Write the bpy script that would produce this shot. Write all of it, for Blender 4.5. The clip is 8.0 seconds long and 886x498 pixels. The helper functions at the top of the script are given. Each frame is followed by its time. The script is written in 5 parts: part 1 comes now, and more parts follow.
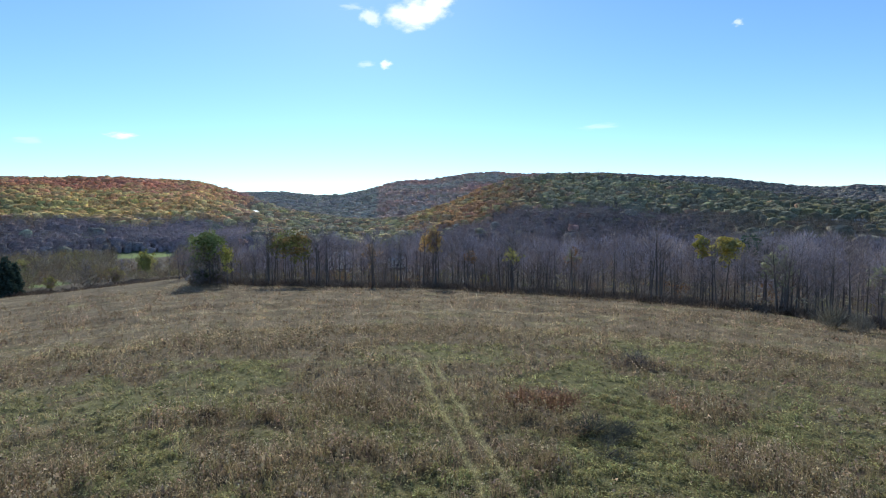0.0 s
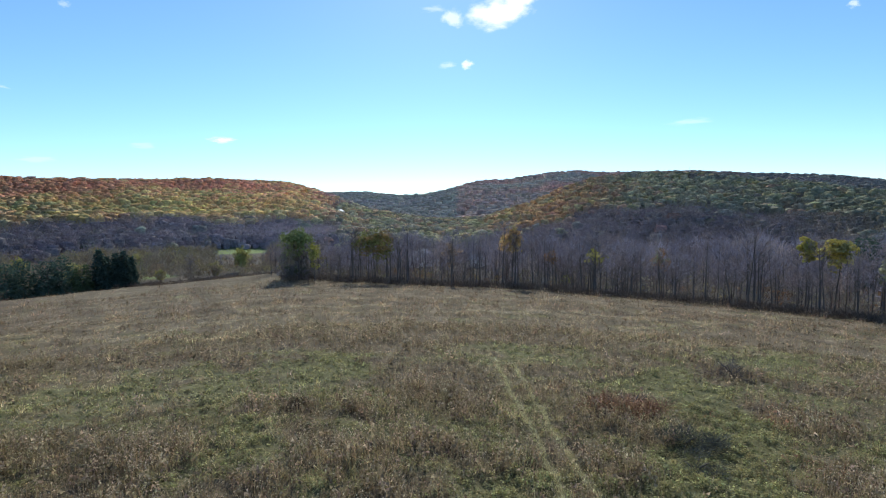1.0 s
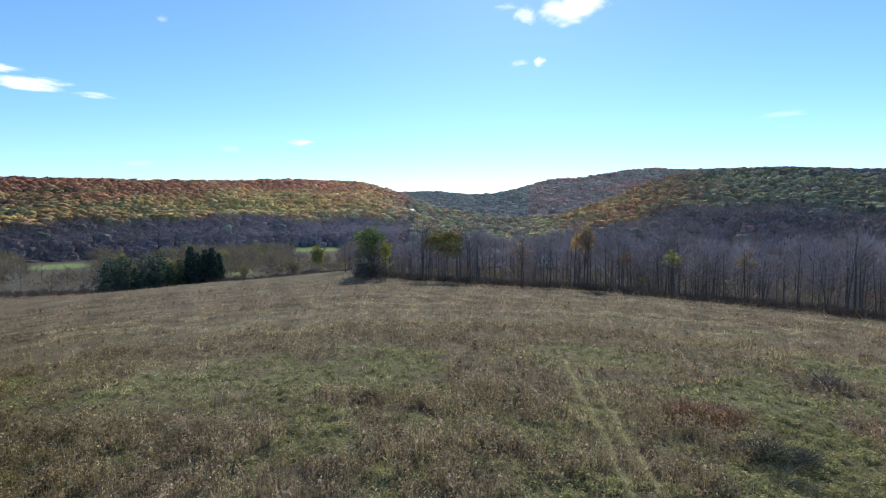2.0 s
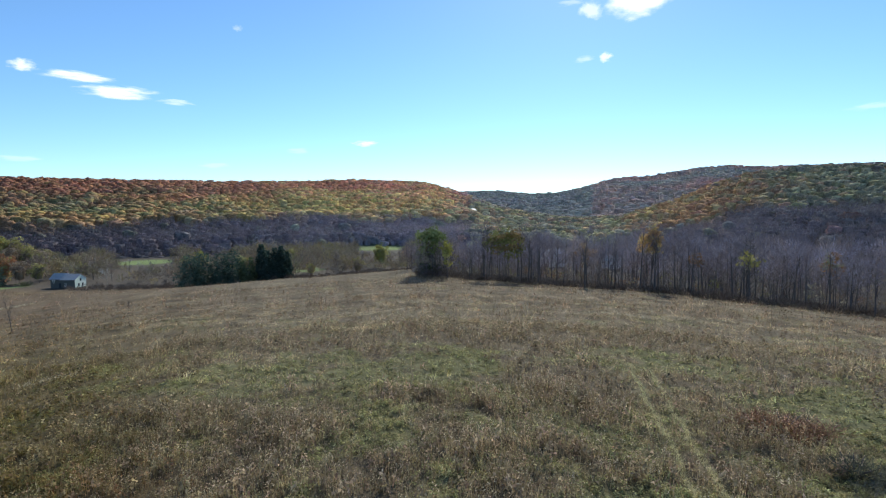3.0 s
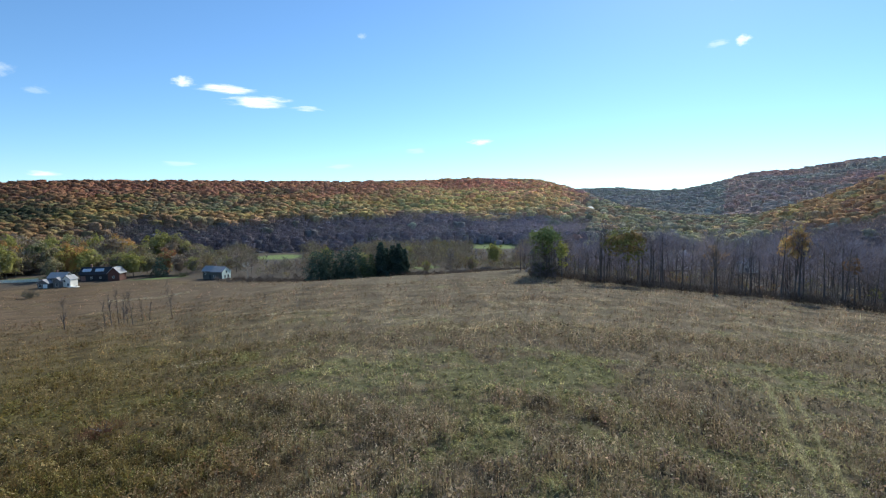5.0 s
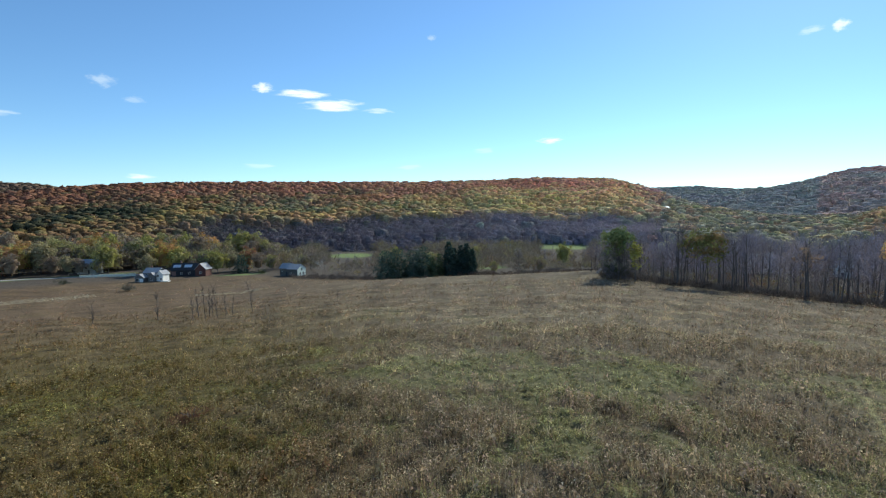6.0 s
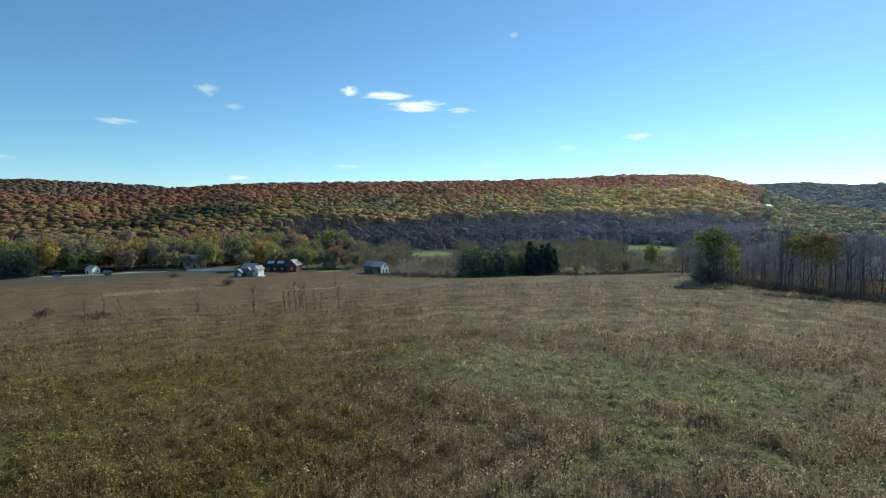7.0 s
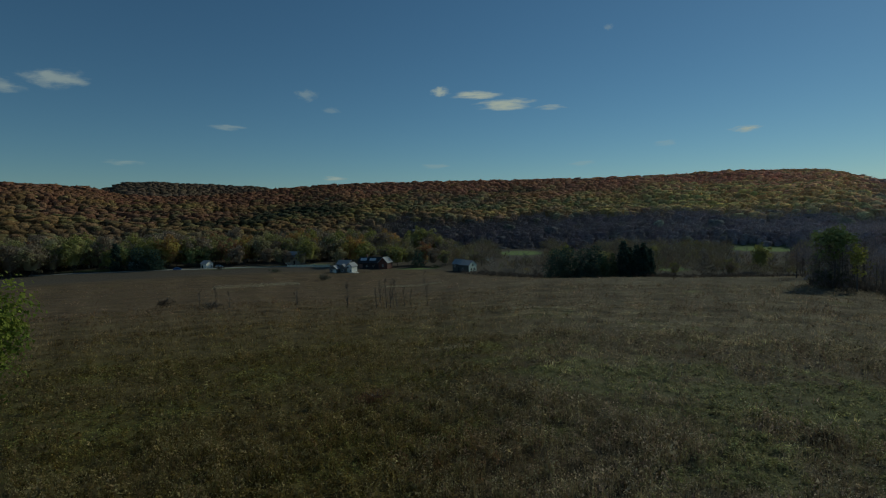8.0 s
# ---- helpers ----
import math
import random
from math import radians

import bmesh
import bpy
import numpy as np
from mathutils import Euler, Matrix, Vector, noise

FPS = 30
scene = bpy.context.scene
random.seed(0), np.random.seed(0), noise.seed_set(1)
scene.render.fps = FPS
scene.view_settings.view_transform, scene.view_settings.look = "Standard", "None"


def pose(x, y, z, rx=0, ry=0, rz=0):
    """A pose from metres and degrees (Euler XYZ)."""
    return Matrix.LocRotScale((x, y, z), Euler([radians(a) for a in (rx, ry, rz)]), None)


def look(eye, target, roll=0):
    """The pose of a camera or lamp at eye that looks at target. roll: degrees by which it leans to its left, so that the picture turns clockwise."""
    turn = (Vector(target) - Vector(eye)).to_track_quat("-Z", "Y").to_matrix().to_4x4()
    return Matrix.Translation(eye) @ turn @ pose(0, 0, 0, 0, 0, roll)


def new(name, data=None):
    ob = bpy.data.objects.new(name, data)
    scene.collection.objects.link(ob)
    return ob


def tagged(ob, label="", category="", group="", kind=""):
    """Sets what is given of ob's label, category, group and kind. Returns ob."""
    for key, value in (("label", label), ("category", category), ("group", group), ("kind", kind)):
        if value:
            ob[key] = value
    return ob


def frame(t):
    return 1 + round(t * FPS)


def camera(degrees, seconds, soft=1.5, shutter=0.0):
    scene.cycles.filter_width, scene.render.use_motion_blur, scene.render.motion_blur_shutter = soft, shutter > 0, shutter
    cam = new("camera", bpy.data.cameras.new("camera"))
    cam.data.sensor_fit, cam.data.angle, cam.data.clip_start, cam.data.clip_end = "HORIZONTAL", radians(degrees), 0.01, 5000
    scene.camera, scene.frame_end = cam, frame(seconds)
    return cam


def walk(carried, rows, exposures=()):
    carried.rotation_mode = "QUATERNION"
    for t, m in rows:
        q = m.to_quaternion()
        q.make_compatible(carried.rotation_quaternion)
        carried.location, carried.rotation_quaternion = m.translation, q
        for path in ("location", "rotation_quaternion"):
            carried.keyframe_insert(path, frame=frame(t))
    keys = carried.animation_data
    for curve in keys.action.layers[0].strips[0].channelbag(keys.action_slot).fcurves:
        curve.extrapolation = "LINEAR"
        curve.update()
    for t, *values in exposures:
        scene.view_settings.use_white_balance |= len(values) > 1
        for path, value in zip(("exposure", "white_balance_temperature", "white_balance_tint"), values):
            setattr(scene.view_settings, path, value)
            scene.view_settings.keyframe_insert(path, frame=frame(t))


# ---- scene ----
cam = camera(79.20, 8.0, soft=1.1)
PATH = [
    (0.0, pose(0.00, 0.00, 12.00, 86.08, 0.77, -0.85)),
    (0.5, pose(-0.10, -0.03, 11.95, 86.15, 0.75, 3.04)),
    (1.0, pose(-0.16, -0.09, 11.95, 86.14, 0.63, 7.60)),
    (1.5, pose(-0.13, -0.12, 11.92, 86.12, 0.63, 11.63)),
    (3.0, pose(-0.06, -0.28, 11.90, 86.18, 0.61, 21.62)),
    (3.5, pose(-0.04, -0.19, 12.03, 86.13, 0.69, 25.03)),
    (4.0, pose(-0.06, -0.14, 12.21, 86.10, 0.74, 27.83)),
    (5.5, pose(-0.09, -0.19, 12.45, 86.12, 0.65, 37.18)),
    (6.0, pose(-0.16, -0.31, 12.43, 86.16, 0.67, 40.98)),
    (6.5, pose(-0.26, -0.39, 12.50, 86.14, 0.63, 45.16)),
    (7.0, pose(-0.32, -0.47, 12.56, 86.13, 0.68, 49.56)),
    (7.5, pose(-0.37, -0.46, 12.52, 86.13, 0.68, 54.35)),
    (8.0, pose(-0.31, -0.48, 12.50, 86.13, 0.80, 58.97)),
]
walk(cam, PATH, [(0.0, 0.46, 6300, 2), (5.5, 0.43, 6300, 0), (6.5, 0.33, 6350, -5), (7.0, 0.25, 6450, -10), (7.5, -0.38, 6450, -15), (8.0, -1.43, 6400, -16)])
# ---- light ----
SUN_AZ, SUN_EL = 8.0, 34.0          # degrees left of north (+y), and above the horizon
world = bpy.data.worlds.new("sky")
scene.world = world
world.use_nodes = True
wn = world.node_tree.nodes
sky = wn.new("ShaderNodeTexSky")
sky.sky_type = "NISHITA"
sky.sun_disc = False
sky.sun_elevation, sky.sun_rotation = radians(SUN_EL), radians(-SUN_AZ)
sky.altitude, sky.air_density, sky.dust_density, sky.ozone_density = 1500, 1.05, 0.28, 5.6
wn["Background"].inputs["Strength"].default_value = 0.115
deep = wn.new("ShaderNodeHueSaturation")      # the clear, dry autumn sky: a deeper blue
deep.inputs["Hue"].default_value, deep.inputs["Saturation"].default_value, deep.inputs["Value"].default_value = 0.501, 1.03, 1.06
world.node_tree.links.new(sky.outputs[0], deep.inputs["Color"])
world.node_tree.links.new(deep.outputs[0], wn["Background"].inputs["Color"])
sun_data = bpy.data.lights.new("sun", "SUN")
sun_data.energy, sun_data.angle, sun_data.color = 3.5, radians(0.53), (1.0, 0.95, 0.87)
sun = new("sun", sun_data)
_a, _e = radians(SUN_AZ), radians(SUN_EL)
sun.matrix_world = look((-math.sin(_a) * 600, math.cos(_a) * 600, 600 * math.tan(_e)), (0, 0, 0))

# ---- materials ----
rng = np.random.default_rng(7)


def nodes_of(name):
    m = bpy.data.materials.new(name)
    m.use_nodes = True
    n, l = m.node_tree.nodes, m.node_tree.links
    n.clear()
    return m, n, l, n.new("ShaderNodeOutputMaterial")


def vary(n, l, colour, scale_big, scale_fine, amount, vector=None):
    """colour times a two-scale noise of the given amount."""
    total = None
    for s, part_of in ((scale_big, 0.5), (scale_fine, 0.5)):
        t = n.new("ShaderNodeTexNoise")
        t.inputs["Scale"].default_value, t.inputs["Detail"].default_value = s, 4
        if vector is not None:
            l.new(vector, t.inputs["Vector"])
        if total is None:
            total = t.outputs["Fac"]
        else:
            add = n.new("ShaderNodeMath")
            add.operation = "ADD"
            l.new(total, add.inputs[0])
            l.new(t.outputs["Fac"], add.inputs[1])
            total = add.outputs[0]
    ramp = n.new("ShaderNodeMapRange")
    l.new(total, ramp.inputs["Value"])
    ramp.inputs["From Min"].default_value, ramp.inputs["From Max"].default_value = 0.6, 1.4
    ramp.inputs["To Min"].default_value, ramp.inputs["To Max"].default_value = 1 - amount, 1 + amount
    mul = n.new("ShaderNodeVectorMath")
    mul.operation = "SCALE"
    l.new(colour, mul.inputs[0])
    l.new(ramp.outputs[0], mul.inputs["Scale"])
    return mul.outputs[0]


def leafy(name, glow=0.35, island=0.45, mottle=0.0, mottle_size=1.0):
    """Foliage whose base colour is the plant's own, from the attribute plant_colour, with light let through the leaf."""
    m, n, l, out = nodes_of(name)
    a = n.new("ShaderNodeAttribute")
    a.attribute_name = "plant_colour"
    g = n.new("ShaderNodeNewGeometry")
    r = n.new("ShaderNodeMapRange")
    l.new(g.outputs["Random Per Island"], r.inputs["Value"])
    r.inputs["To Min"].default_value, r.inputs["To Max"].default_value = 1 - island, 1 + island
    s = n.new("ShaderNodeVectorMath")
    s.operation = "SCALE"
    l.new(a.outputs["Color"], s.inputs[0])
    l.new(r.outputs[0], s.inputs["Scale"])
    tint = s.outputs[0]
    if mottle:
        tc = n.new("ShaderNodeTexCoord")
        tint = vary(n, l, tint, 0.35 / mottle_size, 1.4 / mottle_size, mottle, tc.outputs["Object"])
    d, tr, mix = n.new("ShaderNodeBsdfDiffuse"), n.new("ShaderNodeBsdfTranslucent"), n.new("ShaderNodeMixShader")
    l.new(tint, d.inputs["Color"])
    l.new(tint, tr.inputs["Color"])
    if mottle:
        t, b = n.new("ShaderNodeTexNoise"), n.new("ShaderNodeBump")
        t.inputs["Scale"].default_value, t.inputs["Detail"].default_value = 0.42 / mottle_size, 6
        t.inputs["Roughness"].default_value = 0.65
        b.inputs["Strength"].default_value, b.inputs["Distance"].default_value = 0.6, 2.5
        l.new(tc.outputs["Object"], t.inputs["Vector"])
        l.new(t.outputs["Fac"], b.inputs["Height"])
        l.new(b.outputs[0], d.inputs["Normal"])
    mix.inputs[0].default_value = glow
    l.new(d.outputs[0], mix.inputs[1])
    l.new(tr.outputs[0], mix.inputs[2])
    l.new(mix.outputs[0], out.inputs["Surface"])
    return m


def solid(name, colour, rough=0.8, amount=0.25, big=0.6, fine=9.0, bump=0.0, metal=0.0):
    m, n, l, out = nodes_of(name)
    c = n.new("ShaderNodeRGB")
    c.outputs[0].default_value = (*colour, 1)
    tc = n.new("ShaderNodeTexCoord")
    p = n.new("ShaderNodeBsdfPrincipled")
    p.inputs["Roughness"].default_value, p.inputs["Metallic"].default_value = rough, metal
    l.new(vary(n, l, c.outputs[0], big, fine, amount, tc.outputs["Object"]), p.inputs["Base Color"])
    if bump:
        t, b = n.new("ShaderNodeTexNoise"), n.new("ShaderNodeBump")
        t.inputs["Scale"].default_value, b.inputs["Strength"].default_value = fine * 2, bump
        l.new(tc.outputs["Object"], t.inputs["Vector"])
        l.new(t.outputs["Fac"], b.inputs["Height"])
        l.new(b.outputs[0], p.inputs["Normal"])
    l.new(p.outputs[0], out.inputs["Surface"])
    return m


LEAF = leafy("leaves", 0.35, 0.2)
HILL = leafy("hill_foliage", 0.12, 0.2, 0.55, 1.0)
BARE = leafy("bare_twigs", glow=0.12, island=0.3)
WEED = leafy("dry_weeds", glow=0.45, island=0.45)
BARK = solid("grey_bark", (0.115, 0.098, 0.090), 0.9, 0.4, 1.5, 14, 0.5)

# ---- the land: height over the plan ----
FLOOR = -18.5                        # the valley's floor, below the field under the camera
# degrees left of north: how steeply the field falls, and how far off it breaks away
FALL = [(-180, 0.03, 140), (-60, 0.08, 120), (-40, 0.074, 128), (-24, 0.0693, 138), (-8, 0.064, 150), (5, 0.057, 158),
        (19, 0.050, 175), (25, 0.0462, 222), (30, 0.0505, 219), (35, 0.0548, 215), (48, 0.060, 205), (58, 0.074, 230), (62, 0.084, 230), (72, 0.088, 230),
        (85, 0.08, 230), (110, 0.07, 230), (180, 0.03, 140)]
# degrees left: the near ridge's distance and its elevation in degrees
RIDGE = [(-180, 800, 1.5), (-75, 750, 0.6), (-40, 750, 0.35), (-34, 750, 1.05), (-24.5, 780, 2.66), (-17, 800, 3.6), (-11.4, 800, 3.85),
         (-7.8, 780, 3.36), (-4.8, 760, 2.41), (-1.8, 740, 1.07), (3, 720, -0.48), (7.8, 750, -0.7), (12, 850, -0.1), (16, 900, 0.6),
         (19, 940, 1.9), (21, 960, 2.57), (24, 960, 3.3), (31, 960, 3.55), (38, 950, 3.35), (60, 940, 3.3), (67, 930, 3.19),
         (72, 920, 2.98), (76, 900, 2.62), (80, 890, 2.1), (86, 880, 1.8), (90, 880, 2.0), (92.5, 880, 2.7), (98, 880, 3.0), (130, 850, 3.0), (180, 800, 1.5)]
# the far ridge behind it, the same way
BEHIND = [(-180, 2600, 1.5), (-40, 3000, 1.65), (-38.5, 3000, 1.81), (-37, 3000, 1.64), (-34, 3000, 1.87), (-29, 2900, 2.75), (-27, 2800, 2.95),
          (-20, 2500, 3.5), (-15, 2200, 3.9), (-8.4, 2000, 4.05), (-6, 1900, 4.28), (-3.7, 1850, 4.09), (0.5, 1800, 3.55), (4, 1750, 3.41),
          (7, 1750, 2.55), (9.5, 1800, 2.09), (12.4, 1900, 1.99), (15.7, 2000, 2.35), (19, 2100, 2.35), (26, 2100, 2.1), (70, 2000, 2.2),
          (76, 1900, 2.6), (78, 1900, 2.97), (87, 1850, 3.34), (89.5, 1850, 3.29), (91.5, 1800, 2.5), (180, 2600, 1.5)]
FOOT = [(-180, 420), (-40, 420), (0, 400), (12, 380), (20, 440), (27, 482), (33, 465), (40, 450), (60, 445), (80, 410), (100, 400), (180, 420)]


def table(rows, az, column):
    return np.interp(az, [r[0] for r in rows], [r[column] for r in rows])


def lumps(x, y, size, seed=0.0):
    """Smooth uneven waves of about this size, from -1 to 1."""
    a, b = x / size + seed, y / size - seed * 1.7
    return (np.sin(a * 2.1 + 1.3 * np.sin(b * 1.7 + seed)) + np.sin(b * 2.3 + 1.1 * np.sin(a * 1.9 + 2 * seed))
            + np.sin((a + b) * 3.7 + 1.7 * np.sin(a * 2.9 - b)) * 0.6) / 2.6


def bearing(x, y):
    return np.degrees(np.arctan2(-x, y))


def hill_part(x, y):
    """0 in the valley, 1 at the near ridge."""
    az, r = bearing(x, y), np.hypot(x, y)
    foot = table(FOOT, az, 1)
    return (r - foot) / (table(RIDGE, az, 1) - foot)


def ground_z(x, y):
    x, y = np.asarray(x, float), np.asarray(y, float)
    az, r = bearing(x, y), np.hypot(x, y) + 1e-6
    brk = table(FALL, az, 2)
    u = table(FALL, az, 1) * r + 0.22 * 10 * np.logaddexp(0, (r - brk) / 10)
    z = -(np.maximum(u, 1e-3) ** -4 + (-FLOOR) ** -4.0) ** -0.25
    near = np.clip((r - 6) / 40, 0, 1) * np.clip((420 - r) / 150, 0, 1)
    z = z + 0.28 * near * lumps(x, y, 17, 0.4) + 0.10 * near * lumps(x, y, 5.2, 2.1) + 0.14 * np.clip((90 - r) / 40, 0, 1) * lumps(x, y, 1.05, 3.3)
    dist, el = table(RIDGE, az, 1), table(RIDGE, az, 2)
    top = np.maximum(dist * np.tan(np.radians(el)), FLOOR)
    h = hill_part(x, y)
    up = np.where(h < 1, np.clip(h, 0, 1) ** 1.1, 1 - 0.5 * (h - 1))
    near_hill = FLOOR + (top - FLOOR) * np.maximum(up, -0.5) + 5 * np.clip(h * 3, 0, 1) * np.clip((1 - h) * 3, 0, 1) * lumps(x, y, 70, 5)
    d2, e2 = table(BEHIND, az, 1), table(BEHIND, az, 2)
    h2 = (r - dist * 1.03) / (d2 - dist * 1.03)
    top2 = d2 * np.tan(np.radians(e2))
    far = np.where(h2 < 1, FLOOR + (top2 - FLOOR) * np.clip(h2, 0, 1) ** 0.9, top2 - (r - d2) * 0.06)
    far = far + 8 * np.clip(h2 * 4, 0, 1) * np.clip((1 - h2) * 4, 0, 1) * lumps(x, y, 160, 3)
    hills = np.maximum(np.where(h > 0, near_hill, FLOOR), np.where(h2 > 0, far, FLOOR))
    return np.maximum(np.where(h > 0, np.maximum(hills, FLOOR), z), np.where(h > 0, -999, z))


# ---- mesh helpers ----
def mesh_from(name, v, f, colours=None, smooth=False):
    """A mesh from arrays of corners and triangles; colours: one for each corner."""
    v, f = np.asarray(v, np.float32), np.asarray(f, np.int32)
    me = bpy.data.meshes.new(name)
    k = f.shape[1]
    me.vertices.add(len(v))
    me.vertices.foreach_set("co", v.ravel())
    me.loops.add(f.size)
    me.loops.foreach_set("vertex_index", f.ravel())
    me.polygons.add(len(f))
    me.polygons.foreach_set("loop_start", np.arange(0, f.size, k, dtype=np.int32))
    me.polygons.foreach_set("use_smooth", np.full(len(f), smooth))
    if colours is not None:
        c = np.ones((len(v), 4), np.float32)
        c[:, :3] = np.clip(colours, 0, 0.9)
        me.color_attributes.new("plant_colour", "FLOAT_COLOR", "POINT").data.foreach_set("color", c.ravel())
    me.update(calc_edges=True)
    return me


def join(pieces):
    """One pair of arrays from several (corners, triangles)."""
    v, f, at = [], [], 0
    for a, b in pieces:
        v.append(a)
        f.append(b + at)
        at += len(a)
    return np.concatenate(v), np.concatenate(f)


def tube(points, radii, sides=5):
    p, r = np.asarray(points, float), np.asarray(radii, float)
    d = np.gradient(p, axis=0)
    d /= np.linalg.norm(d, axis=1)[:, None] + 1e-9
    ref = np.where(np.abs(d[:, 2:3]) > 0.9, [[1.0, 0, 0]], [[0, 0, 1.0]])
    a = np.cross(d, ref)
    a /= np.linalg.norm(a, axis=1)[:, None]
    b = np.cross(d, a)
    t = np.arange(sides) * 2 * np.pi / sides
    ring = a[:, None] * np.cos(t)[None, :, None] + b[:, None] * np.sin(t)[None, :, None]
    v = (p[:, None] + ring * r[:, None, None]).reshape(-1, 3)
    i, j = np.meshgrid(np.arange(len(p) - 1), np.arange(sides), indexing="ij")
    q = [i * sides + j, i * sides + (j + 1) % sides, (i + 1) * sides + (j + 1) % sides, (i + 1) * sides + j]
    f = np.concatenate([np.stack([q[0], q[1], q[2]], -1).reshape(-1, 3), np.stack([q[0], q[2], q[3]], -1).reshape(-1, 3)])
    return v, f


def unit(n, g):
    d = g.normal(size=(n, 3))
    return d / np.linalg.norm(d, axis=1)[:, None]


def leaf_soup(centres, out, size, g, flat=0.6):
    """Loose triangles, one at each centre, lying across the way out with some scatter."""
    n = len(centres)
    nor = out + flat * unit(n, g)
    nor /= np.linalg.norm(nor, axis=1)[:, None] + 1e-9
    a = np.cross(nor, unit(n, g))
    a /= np.linalg.norm(a, axis=1)[:, None] + 1e-9
    b = np.cross(nor, a)
    s = (size * g.uniform(0.6, 1.4, n))[:, None]
    v = np.stack([centres + a * s, centres - a * s * 0.6 + b * s * 0.9, centres - a * s * 0.6 - b * s * 0.9], 1).reshape(-1, 3)
    return v, np.arange(3 * n).reshape(-1, 3)


def crown(g, clumps, per, leaf, spread=(0.40, 0.40, 0.36), middle=0.62, clump=0.19):
    """A leafy crown of a tree one metre high: clumps of leaves over an uneven egg, with gaps between them."""
    d = unit(clumps, g)
    d[:, 2] = np.where(g.random(clumps) < 0.6, np.abs(d[:, 2]), d[:, 2])
    c = d * np.array(spread) * g.uniform(0.35, 1.12, (clumps, 1)) + np.array([0, 0, middle])
    o = unit(clumps * per, g)
    o[:, 2] = np.where(g.random(len(o)) < 0.7, np.abs(o[:, 2]), o[:, 2])
    size = np.repeat(clump * g.uniform(0.7, 1.3, clumps), per)[:, None]
    p = np.repeat(c, per, 0) + o * size * g.uniform(0.7, 1.05, (len(o), 1))
    return leaf_soup(p, o, leaf, g, 0.28)


def lobed_dome(g, sides, ups, lobes, spread=(0.54, 0.54, 0.25), middle=0.66):
    """The leaf mass of a crown, for a tree one metre high: a dome that swells into several lobes, with creases between them."""
    t = np.arange(sides) * 2 * np.pi / sides
    ring = [np.stack([np.cos(t + 0.4 * k) * math.sqrt(1 - u * u), np.sin(t + 0.4 * k) * math.sqrt(1 - u * u), np.full(sides, u)], 1) for k, u in enumerate(ups)]
    d = np.concatenate(ring + [[[0.0, 0.0, 1.0]]])
    to = unit(lobes, g)
    to[:, 2] = np.abs(to[:, 2]) * 0.9
    to /= np.linalg.norm(to, axis=1)[:, None]
    swell = (np.exp((d @ to.T - 1) * 8) * g.uniform(0.6, 1.1, lobes)).max(1)
    v = d * (0.60 + 0.50 * swell + g.normal(0, 0.05, len(d)))[:, None] * np.array(spread) + np.array([0, 0, middle])
    v[:sides, 2] = -0.15
    f = []
    for k in range(len(ups) - 1):
        for i in range(sides):
            p, q = k * sides + i, k * sides + (i + 1) % sides
            f += [(p, q, q + sides), (p, q + sides, p + sides)]
    last = (len(ups) - 1) * sides
    f += [(last + i, last + (i + 1) % sides, len(d) - 1) for i in range(sides)]
    return v, np.array(f)


def far_crown(g, sides, ups, lobes, loose, leaf):
    """A leafy crown seen from far off: its lobed mass, with sprays of leaves standing out of it."""
    v, f = lobed_dome(g, sides, ups, lobes)
    pick = g.integers(0, len(v), loose)
    out = v[pick] - [0, 0, 0.5]
    out /= np.linalg.norm(out, axis=1)[:, None] + 1e-9
    spray = leaf_soup(v[pick] + 0.03 * unit(loose, g), out, leaf, g, 0.8)
    both = join([(v, f), spray])
    tint = np.concatenate([g.uniform(0.9, 1.10, (len(v), 1)), np.repeat(g.uniform(0.9, 1.35, (loose, 1)), 3, 0)])
    return (*both, tint * np.ones((1, 3)))


def far_bare(g, twigs, length, width):
    """A leafless crown seen from far off: the dense heart of branches and the fine twigs round it."""
    v, f = lobed_dome(g, 6, (-0.4, 0.4), 4, (0.52, 0.52, 0.13), 0.42)
    w = twig_crown(g, twigs, length, width, (0.56, 0.56, 0.26), 0.50)
    both = join([(v, f), w])
    return (*both, np.concatenate([np.full((len(v), 1), 0.9), np.repeat(g.uniform(0.8, 1.3, (twigs, 1)), 3, 0)]) * np.ones((1, 3)))


def twig_crown(g, count, length, width=0.012, spread=(0.30, 0.30, 0.42), middle=0.58):
    """A bare crown of a tree one metre high: fine twigs fanning up and out."""
    d = unit(count, g)
    p = d * np.array(spread) * g.uniform(0.2, 1.0, (count, 1)) ** 0.6 + np.array([0, 0, middle])
    w = d * np.array([1, 1, 0.5]) + np.array([0, 0, 0.9]) + 0.5 * unit(count, g)
    w /= np.linalg.norm(w, axis=1)[:, None]
    side = np.cross(w, unit(count, g))
    side /= np.linalg.norm(side, axis=1)[:, None]
    s = length * g.uniform(0.6, 1.4, (count, 1))
    v = np.stack([p - side * width, p + side * width, p + w * s], 1).reshape(-1, 3)
    return v, np.arange(3 * count).reshape(-1, 3)


